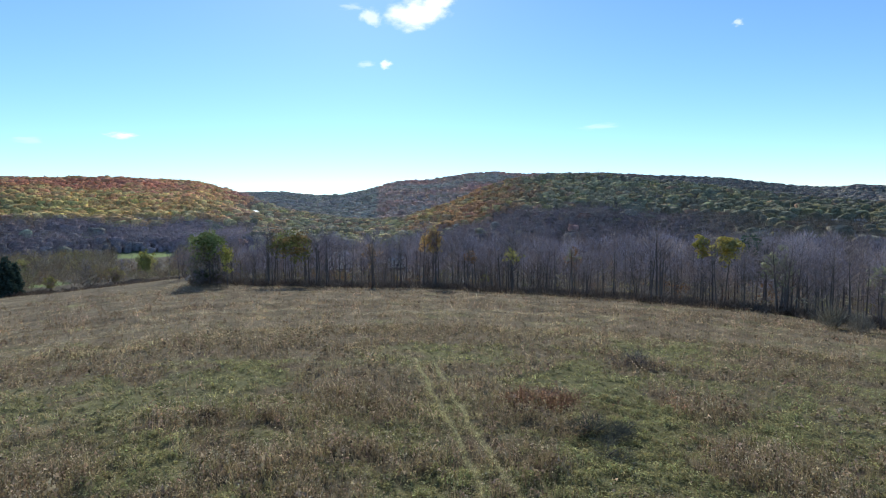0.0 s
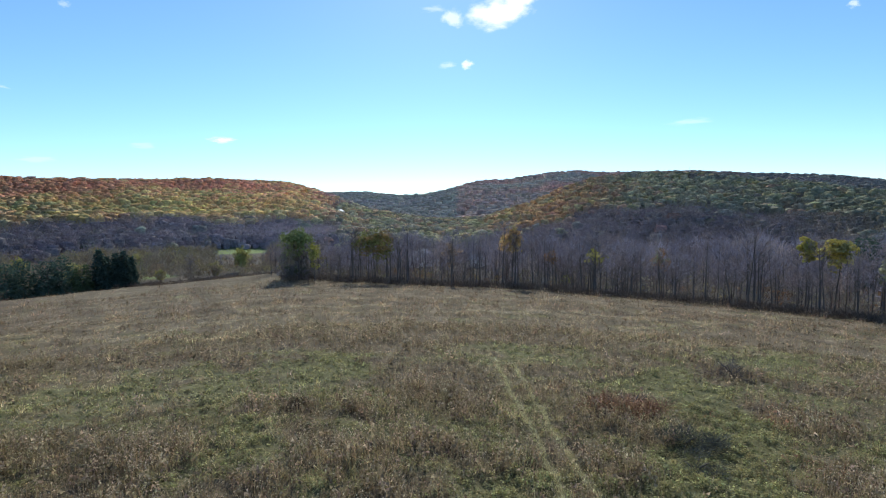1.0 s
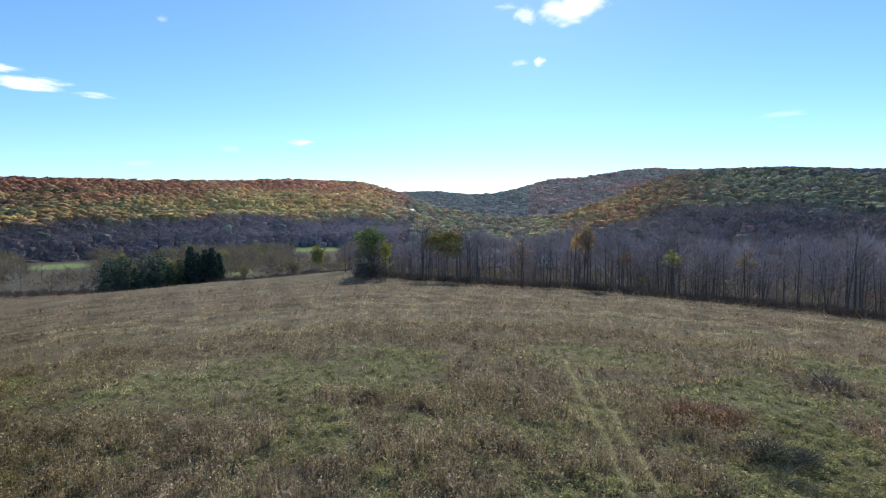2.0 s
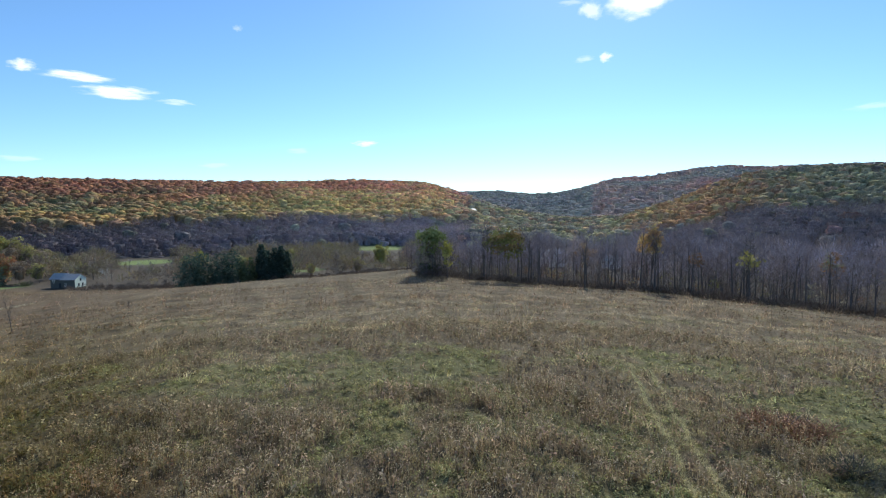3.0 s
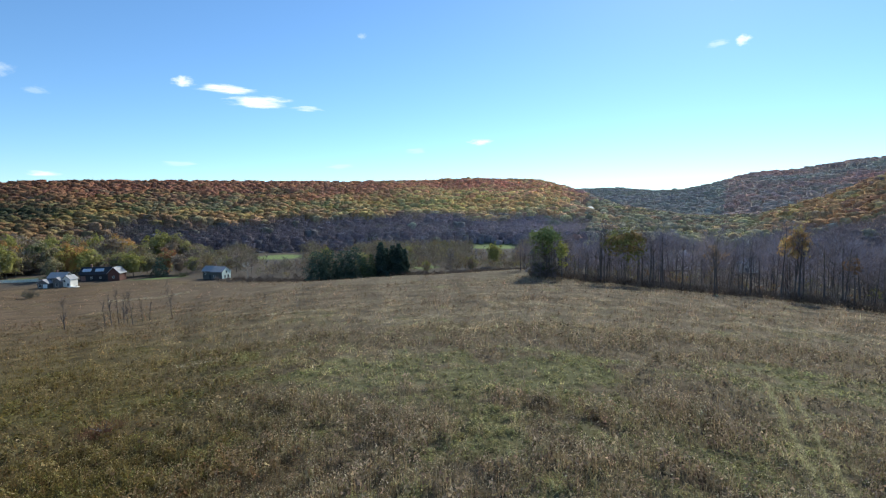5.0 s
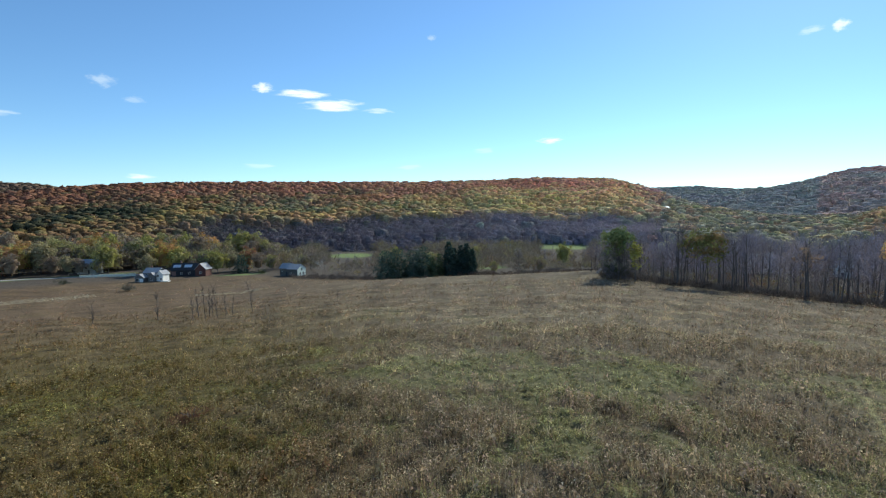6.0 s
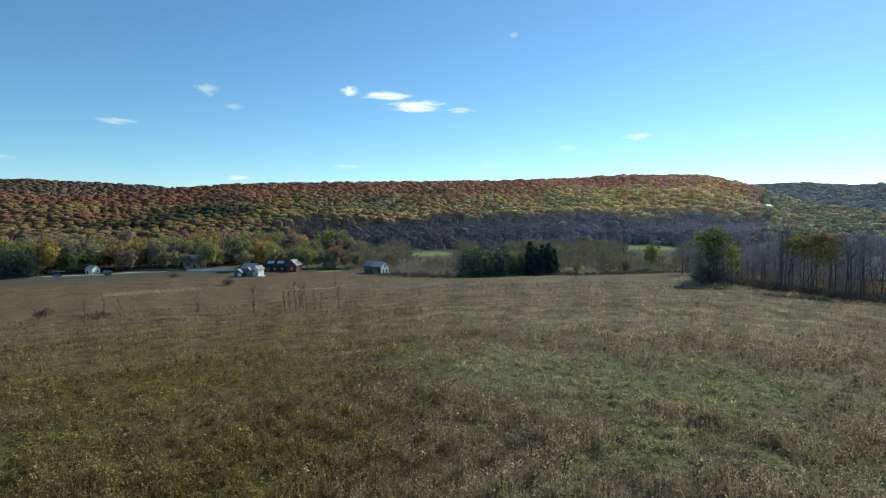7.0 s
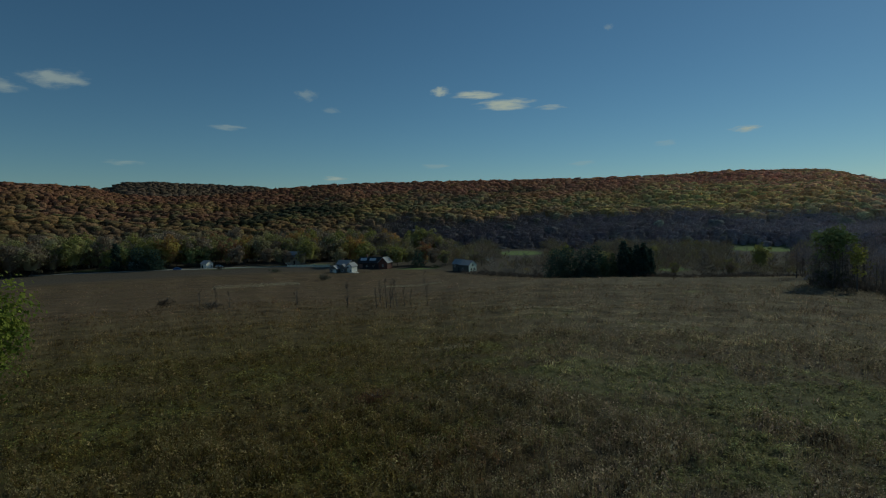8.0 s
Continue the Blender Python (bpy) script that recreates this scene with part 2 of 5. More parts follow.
def plant(protos, which, xyz, scale, colours, g, tilt=0.0):
    """Every plant of a stand in one pair of arrays, turned at random, each with its own colour."""
    vs, fs, cs, at = [], [], [], 0
    for k, (pv, pf, *pc) in enumerate(protos):
        sel = np.flatnonzero(which == k)
        if not len(sel):
            continue
        t = g.uniform(0, 2 * np.pi, len(sel))
        c, s = np.cos(t)[:, None], np.sin(t)[:, None]
        sc = scale[sel]
        if sc.ndim == 1:
            sc = np.stack([sc, sc, sc], 1)
        x = (pv[None, :, 0] * c - pv[None, :, 1] * s) * sc[:, :1]
        y = (pv[None, :, 0] * s + pv[None, :, 1] * c) * sc[:, 1:2]
        z = pv[None, :, 2] * sc[:, 2:3]
        if tilt:
            x = x + z * g.normal(0, tilt, (len(sel), 1))
            y = y + z * g.normal(0, tilt, (len(sel), 1))
        v = np.stack([x, y, z], -1) + xyz[sel][:, None]
        vs.append(v.reshape(-1, 3))
        fs.append((pf[None] + (np.arange(len(sel)) * len(pv))[:, None, None]).reshape(-1, 3) + at)
        own = pc[0][None] if pc else np.ones((1, len(pv), 3))
        cs.append((colours[sel][:, None] * own).reshape(-1, 3))
        at += v.shape[0] * v.shape[1]
    return np.concatenate(vs), np.concatenate(fs), np.concatenate(cs)


def sector(n, az0, az1, r0, r1, g):
    """n places spread evenly over a sector of the plan."""
    a, r = np.radians(g.uniform(az0, az1, n)), np.sqrt(g.uniform(r0 * r0, r1 * r1, n))
    return -np.sin(a) * r, np.cos(a) * r


def even_sector(spacing, az0, az1, r0, r1, g, loose=0.42):
    """Places over a sector at about this spacing, as trees keep their distance from one another."""
    xs, ys = [], []
    for k, r in enumerate(np.arange(r0, r1, spacing)):
        n = max(1, int(math.radians(az1 - az0) * r / spacing))
        a = np.radians(az0 + (az1 - az0) * (np.arange(n) + 0.5 * (k % 2) + g.uniform(-loose, loose, n)) / n)
        q = r + spacing * g.uniform(-loose, loose, n)
        xs.append(-np.sin(a) * q)
        ys.append(np.cos(a) * q)
    return np.concatenate(xs), np.concatenate(ys)


def place(az, r, lift=0.0):
    a = math.radians(az)
    x, y = -math.sin(a) * r, math.cos(a) * r
    return Vector((x, y, float(ground_z(x, y)) + lift))


def thing(name, me, material, label, category, kind="", group=""):
    ob = new(name, me)
    me.materials.append(material)
    return tagged(ob, label, category, group, kind)


def part(name, me, material, parent, label=""):
    """One mesh object under a thing or a part."""
    if isinstance(me, bmesh.types.BMesh):
        bm, me = me, bpy.data.meshes.new(name)
        bm.to_mesh(me)
        bm.free()
    if material is not None and not me.materials:
        me.materials.append(material)
    ob = new(name, me)
    ob.parent = parent
    return tagged(ob, label)


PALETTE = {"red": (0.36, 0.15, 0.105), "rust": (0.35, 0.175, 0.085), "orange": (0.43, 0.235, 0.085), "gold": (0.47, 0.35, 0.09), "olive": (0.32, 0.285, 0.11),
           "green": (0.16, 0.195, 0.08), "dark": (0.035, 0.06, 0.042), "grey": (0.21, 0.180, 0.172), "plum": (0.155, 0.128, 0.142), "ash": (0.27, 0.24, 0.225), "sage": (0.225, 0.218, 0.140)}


def mix_colours(names, weights, g, loose=0.35, light=0.2):
    """A colour for each plant: mostly the blend that its place calls for, and partly one kind drawn by the same weights."""
    w = np.maximum(np.stack(weights, 1), 1e-6)
    w = w / w.sum(1, keepdims=True)
    k = (g.random(len(w))[:, None] > np.cumsum(w, 1)).sum(1).clip(0, len(names) - 1)
    p = np.array([PALETTE[n] for n in names])
    c = (1 - loose) * (w @ p) + loose * p[k]
    return c * g.uniform(1 - light, 1 + light, (len(c), 1)) * g.uniform(0.96, 1.04, (len(c), 3)), k
# ---- the ground: one sheet to the horizon ----
def ground_sheet():
    rs = np.concatenate([np.arange(0.5, 18, 1.5), np.arange(18, 70, 0.5), np.geomspace(70.5, 460, 100), np.geomspace(470, 4600, 60)])
    az = np.concatenate([np.arange(-180, -50, 3.0), np.arange(-50, 108, 0.6), np.arange(108, 180, 3.0)])
    a, r = np.meshgrid(np.radians(az), rs)
    x, y = -np.sin(a) * r, np.cos(a) * r
    z = ground_z(x, y)
    m, n = x.shape
    v = np.concatenate([np.stack([x, y, z], -1).reshape(-1, 3), [[0, 0, float(ground_z(0, 0.01))]]])
    i, j = np.meshgrid(np.arange(m - 1), np.arange(n), indexing="ij")
    k = (j + 1) % n
    q = np.stack([i * n + j, (i + 1) * n + j, (i + 1) * n + k, i * n + k], -1).reshape(-1, 4)
    f = np.concatenate([q[:, [0, 1, 2]], q[:, [0, 2, 3]]])
    cap = np.stack([np.full(n, m * n), np.arange(n), (np.arange(n) + 1) % n], 1)
    return v, np.concatenate([f, cap])


# patches of the field: degrees left, metres off, half width, half depth, how much greener, browner, redder
PATCHES = [(20, 52, 3.5, 4, 1.2, -0.6, 0), (31, 32, 3, 3, 0.8, -0.4, 0), (41, 52, 7, 6, 0.6, -0.4, 0), (28.7, 46, 4, 5, 0.7, -0.3, 0), (18.8, 57, 4, 4, 0.9, -0.5, 0),
           (-21.5, 36, 3.2, 4, 1.3, -0.8, 0), (-19, 30, 2.5, 3, 1.0, -0.6, 0), (-4, 56, 4, 3, 1.0, -0.5, 0), (-16, 50, 3, 4, 0.7, -0.3, 0),
           (23.8, 39, 1.3, 1.6, -0.4, 1.2, 0.2), (38.9, 34, 3, 2.5, -0.4, 0.9, 0.2), (35.4, 52, 2, 1.8, -0.4, 1.1, 0), (32.6, 64, 5, 2, -0.5, 1.2, 0),
           (15, 66, 12, 6, -0.6, 1.8, 0), (8.4, 44, 4, 7, -0.5, 0.9, 0), (67.7, 47, 4.5, 2, -0.5, 0.6, 0.8), (49.2, 30, 4, 3, -0.4, 0.7, 0.1),
           (-11.3, 40.5, 2.2, 1.8, -0.6, 0.3, 1.6), (-17, 35, 2.4, 1.4, -0.3, 0.9, 0), (-21, 57, 2.5, 2, -0.5, 1.4, 0), (-27, 45, 4, 4, -0.5, 0.7, 0.5),
           (58, 32, 5, 4, -0.3, 0.4, 0.5), (80, 40, 7, 6, -0.3, 0.4, 0.3), (-3, 68, 9, 4, -0.5, 1.6, 0),
           (-14.5, 50, 4, 7, 1.0, -0.5, 0), (-22.5, 32, 3.5, 6, 1.3, -0.8, 0), (-18.5, 42, 3, 6, 0.9, -0.5, 0), (-27.5, 34, 3, 3, -0.4, 0.8, 0.8)]
# pale streaks of straw: degrees left, metres off, half width, half depth
STREAKS = [(30.4, 88, 8, 0.9), (48.5, 106, 8, 1.2), (41, 107, 9, 1.2), (58.8, 69, 3, 0.8), (33, 86, 6, 0.9), (78.5, 236, 17, 9), (62.8, 204, 12, 4), (20, 100, 9, 1.2), (2, 92, 9, 1.3), (-9, 96, 7, 1.2)]
# the two wheel ruts, and a trodden path
RUTS = [[(2.4, 55), (0.9, 44), (-0.9, 36), (-2.4, 31), (-3.6, 28), (-7, 20)], [(0.5, 53), (-1.6, 42), (-3.7, 34), (-5.5, 30), (-8, 26), (-13, 19)],
        [(26.2, 69), (26.1, 53), (25.8, 43), (25.4, 35), (26.6, 28)]]


def offset(x, y, az, r):
    """Metres across and away from a place of the plan."""
    a = math.radians(az)
    px, py = x + math.sin(a) * r, y - math.cos(a) * r
    return px * math.cos(a) + py * math.sin(a), -px * math.sin(a) + py * math.cos(a)


def rut_gap(x, y):
    """Metres to the nearest rut."""
    best = np.full(np.shape(x), 99.0)
    for line in RUTS:
        p = [(-math.sin(math.radians(a)) * r, math.cos(math.radians(a)) * r) for a, r in line]
        for (ax, ay), (bx, by) in zip(p, p[1:]):
            t = np.clip(((x - ax) * (bx - ax) + (y - ay) * (by - ay)) / ((bx - ax) ** 2 + (by - ay) ** 2), 0, 1)
            best = np.minimum(best, np.hypot(x - ax - t * (bx - ax), y - ay - t * (by - ay)) * (1 if len(line) == 6 else 1.7))
    return best


def field_tone(x, y):
    """The field's plants by place, as weights: green grass, dry straw, brown weeds gone to seed, red stems."""
    big, mid, small = lumps(x, y, 23, 1.0), lumps(x, y, 8.5, 4.0), lumps(x, y, 2.6, 7.0)
    r, az = np.hypot(x, y), bearing(x, y)
    band = (lumps(az * 2.2, r * 1.3, 9, 3.0) + 0.9 * lumps(az * 1.6, r * 2.6, 6, 5.0)) * 1.5 * np.clip((r - 50) / 50, 0, 1)
    green = 0.42 + 0.40 * mid + 0.40 * small + 0.2 * big - np.clip((r - 50) / 70, 0, 0.55) - 0.2 * band
    straw = 0.30 + 0.30 * lumps(x, y, 14, 9.0) + np.clip((r - 55) / 120, 0, 0.15) + 0.45 * band
    brown = 0.45 - 0.35 * mid + 0.35 * lumps(x, y, 11, 12.0) - 0.35 * small + 0.55 * np.clip((r - 60) / 60, 0, 1)
    side = np.clip((az - 45) / 25, 0, 1) * np.clip((r - 4) / 18, 0, 1) * np.clip((150 - az) / 30, 0, 1)
    red = -0.12 + 0.30 * lumps(x, y, 9, 15.0) + 0.08 * side
    east = np.clip((-az - 6) / 15, 0, 1)
    green, straw = green + 0.22 * east, straw - 0.15 * east
    brown, straw, green = brown + 0.25 * side, straw - 0.5 * side, green + 0.12 * side
    for pa, pr, wide, deep, up_green, up_brown, up_red in PATCHES:
        u, w = offset(x, y, pa, pr)
        m = np.clip(1.5 - np.hypot(u / wide, w / deep) + 0.35 * small, 0, 1)
        green, brown, red = green + (0.72 if up_green > 0 else 1) * up_green * m, brown + up_brown * m, red + up_red * m
    for pa, pr, wide, deep in STREAKS:
        u, w = offset(x, y, pa, pr)
        m = np.clip(1.5 - np.hypot(u / wide, (w + 0.8 * np.sin(u * 0.5)) / deep), 0, 1)
        straw, brown, green = straw + 2.2 * m, brown - 0.6 * m, green - 0.4 * m
    rut = np.clip(1.5 - rut_gap(x, y) / 0.23, 0, 1) * np.clip(0.85 + 0.5 * small, 0, 1)
    straw, green, brown, red = straw + 1.0 * rut, green + 0.35 * rut, brown - 0.8 * rut, red - rut
    return np.stack([np.clip(green, 0.03, 2), np.clip(straw, 0.03, 3), np.clip(brown, 0.03, 2), np.clip(red, 0.0, 2), 0.8 * side + 0 * r], -1)


TONES = np.array([[0.355, 0.325, 0.155], [0.42, 0.335, 0.205], [0.335, 0.253, 0.165], [0.31, 0.185, 0.115], [0.235, 0.176, 0.080]])


def streaky(x, y):
    """Long low swathes of paler and darker growth, across the slope of the farther field."""
    r, az = np.hypot(x, y), bearing(x, y)
    a, b = az * 1.7 + 3 * lumps(x, y, 37, 1.5), r + 7 * lumps(x, y, 29, 4.5)
    wave = 0.6 * lumps(a, b, 3.0, 2.2) + 0.5 * lumps(a * 1.6 + 2 * lumps(x, y, 9, 3.0), b * 2.3, 3.0, 6.1)
    return 1 + np.interp(r, [55, 100, 150, 200], [0, 0.8, 0.7, 0.4]) * wave


def golden(x, y):
    """The field's west side is warmer and darker; its far end is dull red-brown."""
    side = (np.clip((bearing(x, y) - 42) / 26, 0, 1) * np.clip((np.hypot(x, y) - 4) / 18, 0, 1) * np.clip((150 - bearing(x, y)) / 30, 0, 1))[:, None]
    near = np.clip((175 - np.hypot(x, y)) / 90, 0, 1)[:, None]
    return 1 + side * (near * np.array([[-0.10, -0.13, -0.38]]) + (1 - near) * np.array([[0.08, -0.04, -0.08]]))


MEADOWS = [(50.8, 405, 22, 26), (28, 470, 42, 26), (36, 300, 10, 14), (77, 340, 45, 6), (62, 296, 14, 5), (91, 372, 30, 7)]


def meadow_part(x, y):
    m = np.zeros(np.shape(x))
    for az, r, across, deep in MEADOWS:
        a = math.radians(az)
        px, py = -math.sin(a) * r, math.cos(a) * r
        u, w = (x - px) * math.cos(a) + (y - py) * math.sin(a), -(x - px) * math.sin(a) + (y - py) * math.cos(a)
        m = np.maximum(m, np.clip(1.6 - 1.6 * np.hypot(u / across, w / deep), 0, 1))
    return np.clip(m * 1.5, 0, 1)


gv, gf = ground_sheet()
gx, gy = gv[:, 0], gv[:, 1]
weights = field_tone(gx, gy) ** 2.2
# sheet darker than its plants: soil, with shade between stems put into it
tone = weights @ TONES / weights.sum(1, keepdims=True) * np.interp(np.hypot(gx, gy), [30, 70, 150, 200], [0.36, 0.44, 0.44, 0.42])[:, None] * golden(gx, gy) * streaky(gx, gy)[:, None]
forest = np.clip((np.hypot(gx, gy) - np.interp(bearing(gx, gy), [-180, -45, 22, 25, 50, 57, 62, 180], [140, 145, 165, 245, 235, 262, 285, 330])) / 20, 0, 1)[:, None]
tone = tone * (1 - forest) + np.where(hill_part(gx, gy)[:, None] > 0.05, [[0.17, 0.13, 0.10]], [[0.10, 0.08, 0.062]]) * forest
mead = meadow_part(gx, gy)[:, None]
tone = tone * (1 - mead) + np.array([0.19, 0.235, 0.085]) * mead


def ground_material():
    m, n, l, out = nodes_of("field_soil_and_grass")
    a = n.new("ShaderNodeAttribute")
    a.attribute_name = "plant_colour"
    tc = n.new("ShaderNodeTexCoord")
    p = n.new("ShaderNodeBsdfPrincipled")
    p.inputs["Roughness"].default_value = 1.0
    p.inputs["Specular IOR Level"].default_value = 0.1
    l.new(vary(n, l, a.outputs["Color"], 1.1, 9.0, 0.6, tc.outputs["Object"]), p.inputs["Base Color"])
    t, b = n.new("ShaderNodeTexNoise"), n.new("ShaderNodeBump")
    t.inputs["Scale"].default_value, t.inputs["Detail"].default_value = 5.0, 8
    b.inputs["Strength"].default_value, b.inputs["Distance"].default_value = 0.7, 0.12
    l.new(tc.outputs["Object"], t.inputs["Vector"])
    l.new(t.outputs["Fac"], b.inputs["Height"])
    l.new(b.outputs[0], p.inputs["Normal"])
    l.new(p.outputs[0], out.inputs["Surface"])
    return m


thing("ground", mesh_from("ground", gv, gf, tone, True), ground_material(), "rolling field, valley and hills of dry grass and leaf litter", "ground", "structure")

# ---- woods on the hills ----
g = np.random.default_rng(11)
FULL = [far_crown(g, 8, (-0.45, -0.05, 0.45, 0.8), 8, 38, 0.046) for _ in range(14)]
SMALL = [far_crown(g, 7, (-0.4, 0.1, 0.65), 6, 22, 0.052) for _ in range(14)]
WINTER = [far_bare(g, 66, 0.16, 0.012) for _ in range(8)]


# ground kept open among the hill's trees: degrees left, metres off, half width, half depth
CLEARINGS = [(18.45, 738, 14, 46), (-33.4, 635, 9, 26), (-36.9, 575, 9, 26), (-38.7, 580, 9, 26), (-39.4, 650, 9, 26), (-36, 560, 40, 8)]


def hill_stand(name, label, az0, az1, r0, r1, spacing, protos, height, weights):
    """Woods on a slope, as one stand."""
    x, y = even_sector(spacing, az0, az1, r0, r1, g)
    h = hill_part(x, y)
    r, az = np.hypot(x, y), bearing(x, y)
    limit = np.interp(az, [-60, -1, 5, 14, 20, 110], [1.03, 1.03, 1.22, 1.12, 1.03, 1.03])
    keep = (h > 0.0) & (h < limit) & (meadow_part(x, y) < 0.3)
    for pa, pr, wide, deep in CLEARINGS:
        u, w = offset(x, y, pa, pr)
        keep &= np.hypot(u / wide, w / deep) > 1
    x, y, h, az = x[keep], y[keep], h[keep], az[keep]
    kinds = weights(x, y, h, az)
    col, k = mix_colours(*kinds, g, 0.36, 0.16)
    # haze and sunlight put into the crowns: brighter by bearing, slightly greyed blue
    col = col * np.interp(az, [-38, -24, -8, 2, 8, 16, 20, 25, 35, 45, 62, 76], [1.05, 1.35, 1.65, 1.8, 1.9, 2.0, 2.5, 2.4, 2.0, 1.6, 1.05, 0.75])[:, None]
    col = 0.95 * col + 0.05 * col.mean(1, keepdims=True) * [[1.0, 1.0, 1.08]]
    tall = height * g.uniform(0.82, 1.08, len(x))
    wide = tall * g.uniform(0.62, 1.15, len(x))
    sc = np.stack([wide, wide, tall], 1)
    xyz = np.stack([x, y, ground_z(x, y) + 0.08 * tall + 0.12 * tall * np.clip((h - 0.6) * 3, 0, 1) - 0.55 * tall * np.clip(1 - h / 0.07, 0, 1) - 0.08 * height * ~(np.isin(k, (0, 1)) & (h < 0.93))], 1)
    share = (kinds[1][0] + kinds[1][1]) / np.sum(np.maximum(kinds[1], 1e-6), axis=0)
    bare = (np.isin(k, (0, 1)) | ((share > 0.55) & (g.random(len(x)) < 0.75))) & (h < 0.93)
    which = g.integers(0, len(protos), len(x))
    col[bare] *= 0.88
    which[bare] = len(protos) + g.integers(0, len(WINTER), bare.sum())
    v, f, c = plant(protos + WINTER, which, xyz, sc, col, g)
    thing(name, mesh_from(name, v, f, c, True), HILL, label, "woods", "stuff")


def left_hill(x, y, h, az):
    n = lumps(x, y, 60, 1) * 0.5 + lumps(x, y, 22, 6) * 0.5
    top = np.clip((h - 0.52 + 0.30 * n) * 3.5, 0, 1)
    low = np.clip((0.34 - h + 0.16 * n + 0.12 * lumps(x, y, 130, 21)) * 7, 0, 1) * np.clip((72 - az) / 10, 0.1, 1)
    mid = np.clip(1 - top - low, 0, 1)
    sunny = np.exp(-((az - 31) / 12) ** 2) * np.clip(lumps(x, y, 90, 2) + 0.6, 0, 1) * (1 - low)
    dull, deep, moss = (np.clip(lumps(x, y, z, q), 0, 1) * mid for z, q in ((80, 9), (55, 14), (65, 19)))
    gully = np.exp(-((az - 19.5) / 1.5) ** 2)
    # stands that stand out: degrees left, part of the way up, half width in degrees, half height
    def stand(pa, ph, wide, high):
        return 2.5 * np.clip(1.4 - np.hypot((az - pa) / wide, (h - ph) / high) + 0.3 * n, 0, 1)

    pines = stand(74, 0.42, 5, 0.10) + stand(80, 0.30, 4, 0.07) + 0.5 * stand(52, 0.72, 3, 0.04)
    green = stand(61, 0.46, 4, 0.07) + stand(55, 0.42, 3, 0.05) + 0.7 * stand(45, 0.44, 5, 0.05)
    gold = stand(67, 0.34, 3, 0.10) + stand(88, 0.66, 5, 0.08) + 0.6 * stand(36, 0.5, 8, 0.06)
    reds = stand(84, 0.45, 5, 0.10) + stand(92, 0.5, 5, 0.12) + 0.6 * stand(26, 0.85, 4, 0.12)
    return (("grey", "plum", "red", "rust", "orange", "gold", "olive", "green", "dark", "sage"),
            (low * 0.6 + dull * 0.5 + 0.05, low * 3.0 + dull + 0.06 + gully * 2.2 + 1.2 * np.clip((0.15 - h) * 12, 0, 1) * (az > 58), top * 1.8 * (1 - 0.5 * sunny) + reds, top * 1.6 + mid * 1.3 + gully * 0.5, top * 0.25 + mid * 0.3 + gold * 0.3, mid * 0.2 + sunny * 0.4 + gold * 0.5,
             mid * 0.6 + sunny * 1.1 + gold * 0.4, moss * 0.9 + low * 0.10 + green, 0.04 + 0.4 * deep + pines * 3.5, moss * 1.0 + green * 0.5))


def right_hill(x, y, h, az):
    n, m, p = lumps(x, y, 70, 3), lumps(x, y, 55, 8), lumps(x, y, 30, 13)
    low = np.clip((0.40 + 0.12 * p + 0.08 * (az < -6) - h) * 7, 0, 1) * np.clip((az + 33) / 8, 0.25, 1)
    orange = np.clip(np.exp(-((az + 2) / 5) ** 2) * 1.2 + 0.4 * m, 0, 1) * np.clip(h * 2.5, 0, 1)
    right = np.clip((-az - 8) / 12, 0, 1)
    up = 1 - 0.9 * low
    return (("grey", "plum", "red", "rust", "orange", "gold", "olive", "sage", "dark"),
            (0.25 + 0.2 * p + 1.2 * low + 0.5 * right, 0.3 + 0.6 * n + 2.6 * low, (0.2 + 0.3 * m) * (1 - 0.8 * right) * up, (0.15 + orange * 0.8) * (1 - 0.6 * right) * up, orange * 0.5 * (1 - right) * up,
             (0.02 + orange * 0.2) * up, (0.4 + 0.4 * p + 0.1 * right) * up, (0.35 + right * 1.3 - 0.4 * n) * up, 0.04 + right * 0.2 * np.clip(m, 0, 1)))


def mid_hill(x, y, h, az):
    n, m = lumps(x, y, 60, 3), lumps(x, y, 35, 9)
    gully = np.exp(-((az - 19.5) / 0.8) ** 2)
    return (("grey", "plum", "red", "rust", "orange", "gold", "olive", "sage", "dark"),
            (0.3 + 0.3 * m, 0.7 + 0.6 * n + 2 * gully, 0.05 + 0 * h, 0.25 + 0.2 * m, 0.06 + 0 * h, 0.05 + 0 * h, 0.5 - 0.3 * n, 0.55 - 0.3 * m, 0.25 + 0.25 * m + 1.0 * gully))


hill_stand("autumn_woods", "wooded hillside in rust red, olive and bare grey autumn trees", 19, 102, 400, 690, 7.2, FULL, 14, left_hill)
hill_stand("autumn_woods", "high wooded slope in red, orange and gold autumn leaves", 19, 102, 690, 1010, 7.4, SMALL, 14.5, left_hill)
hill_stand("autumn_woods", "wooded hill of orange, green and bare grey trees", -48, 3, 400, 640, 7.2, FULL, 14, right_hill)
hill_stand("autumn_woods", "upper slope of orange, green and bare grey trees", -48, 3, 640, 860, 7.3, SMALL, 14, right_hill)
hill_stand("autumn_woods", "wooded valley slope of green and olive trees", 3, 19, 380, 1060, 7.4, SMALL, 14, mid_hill)


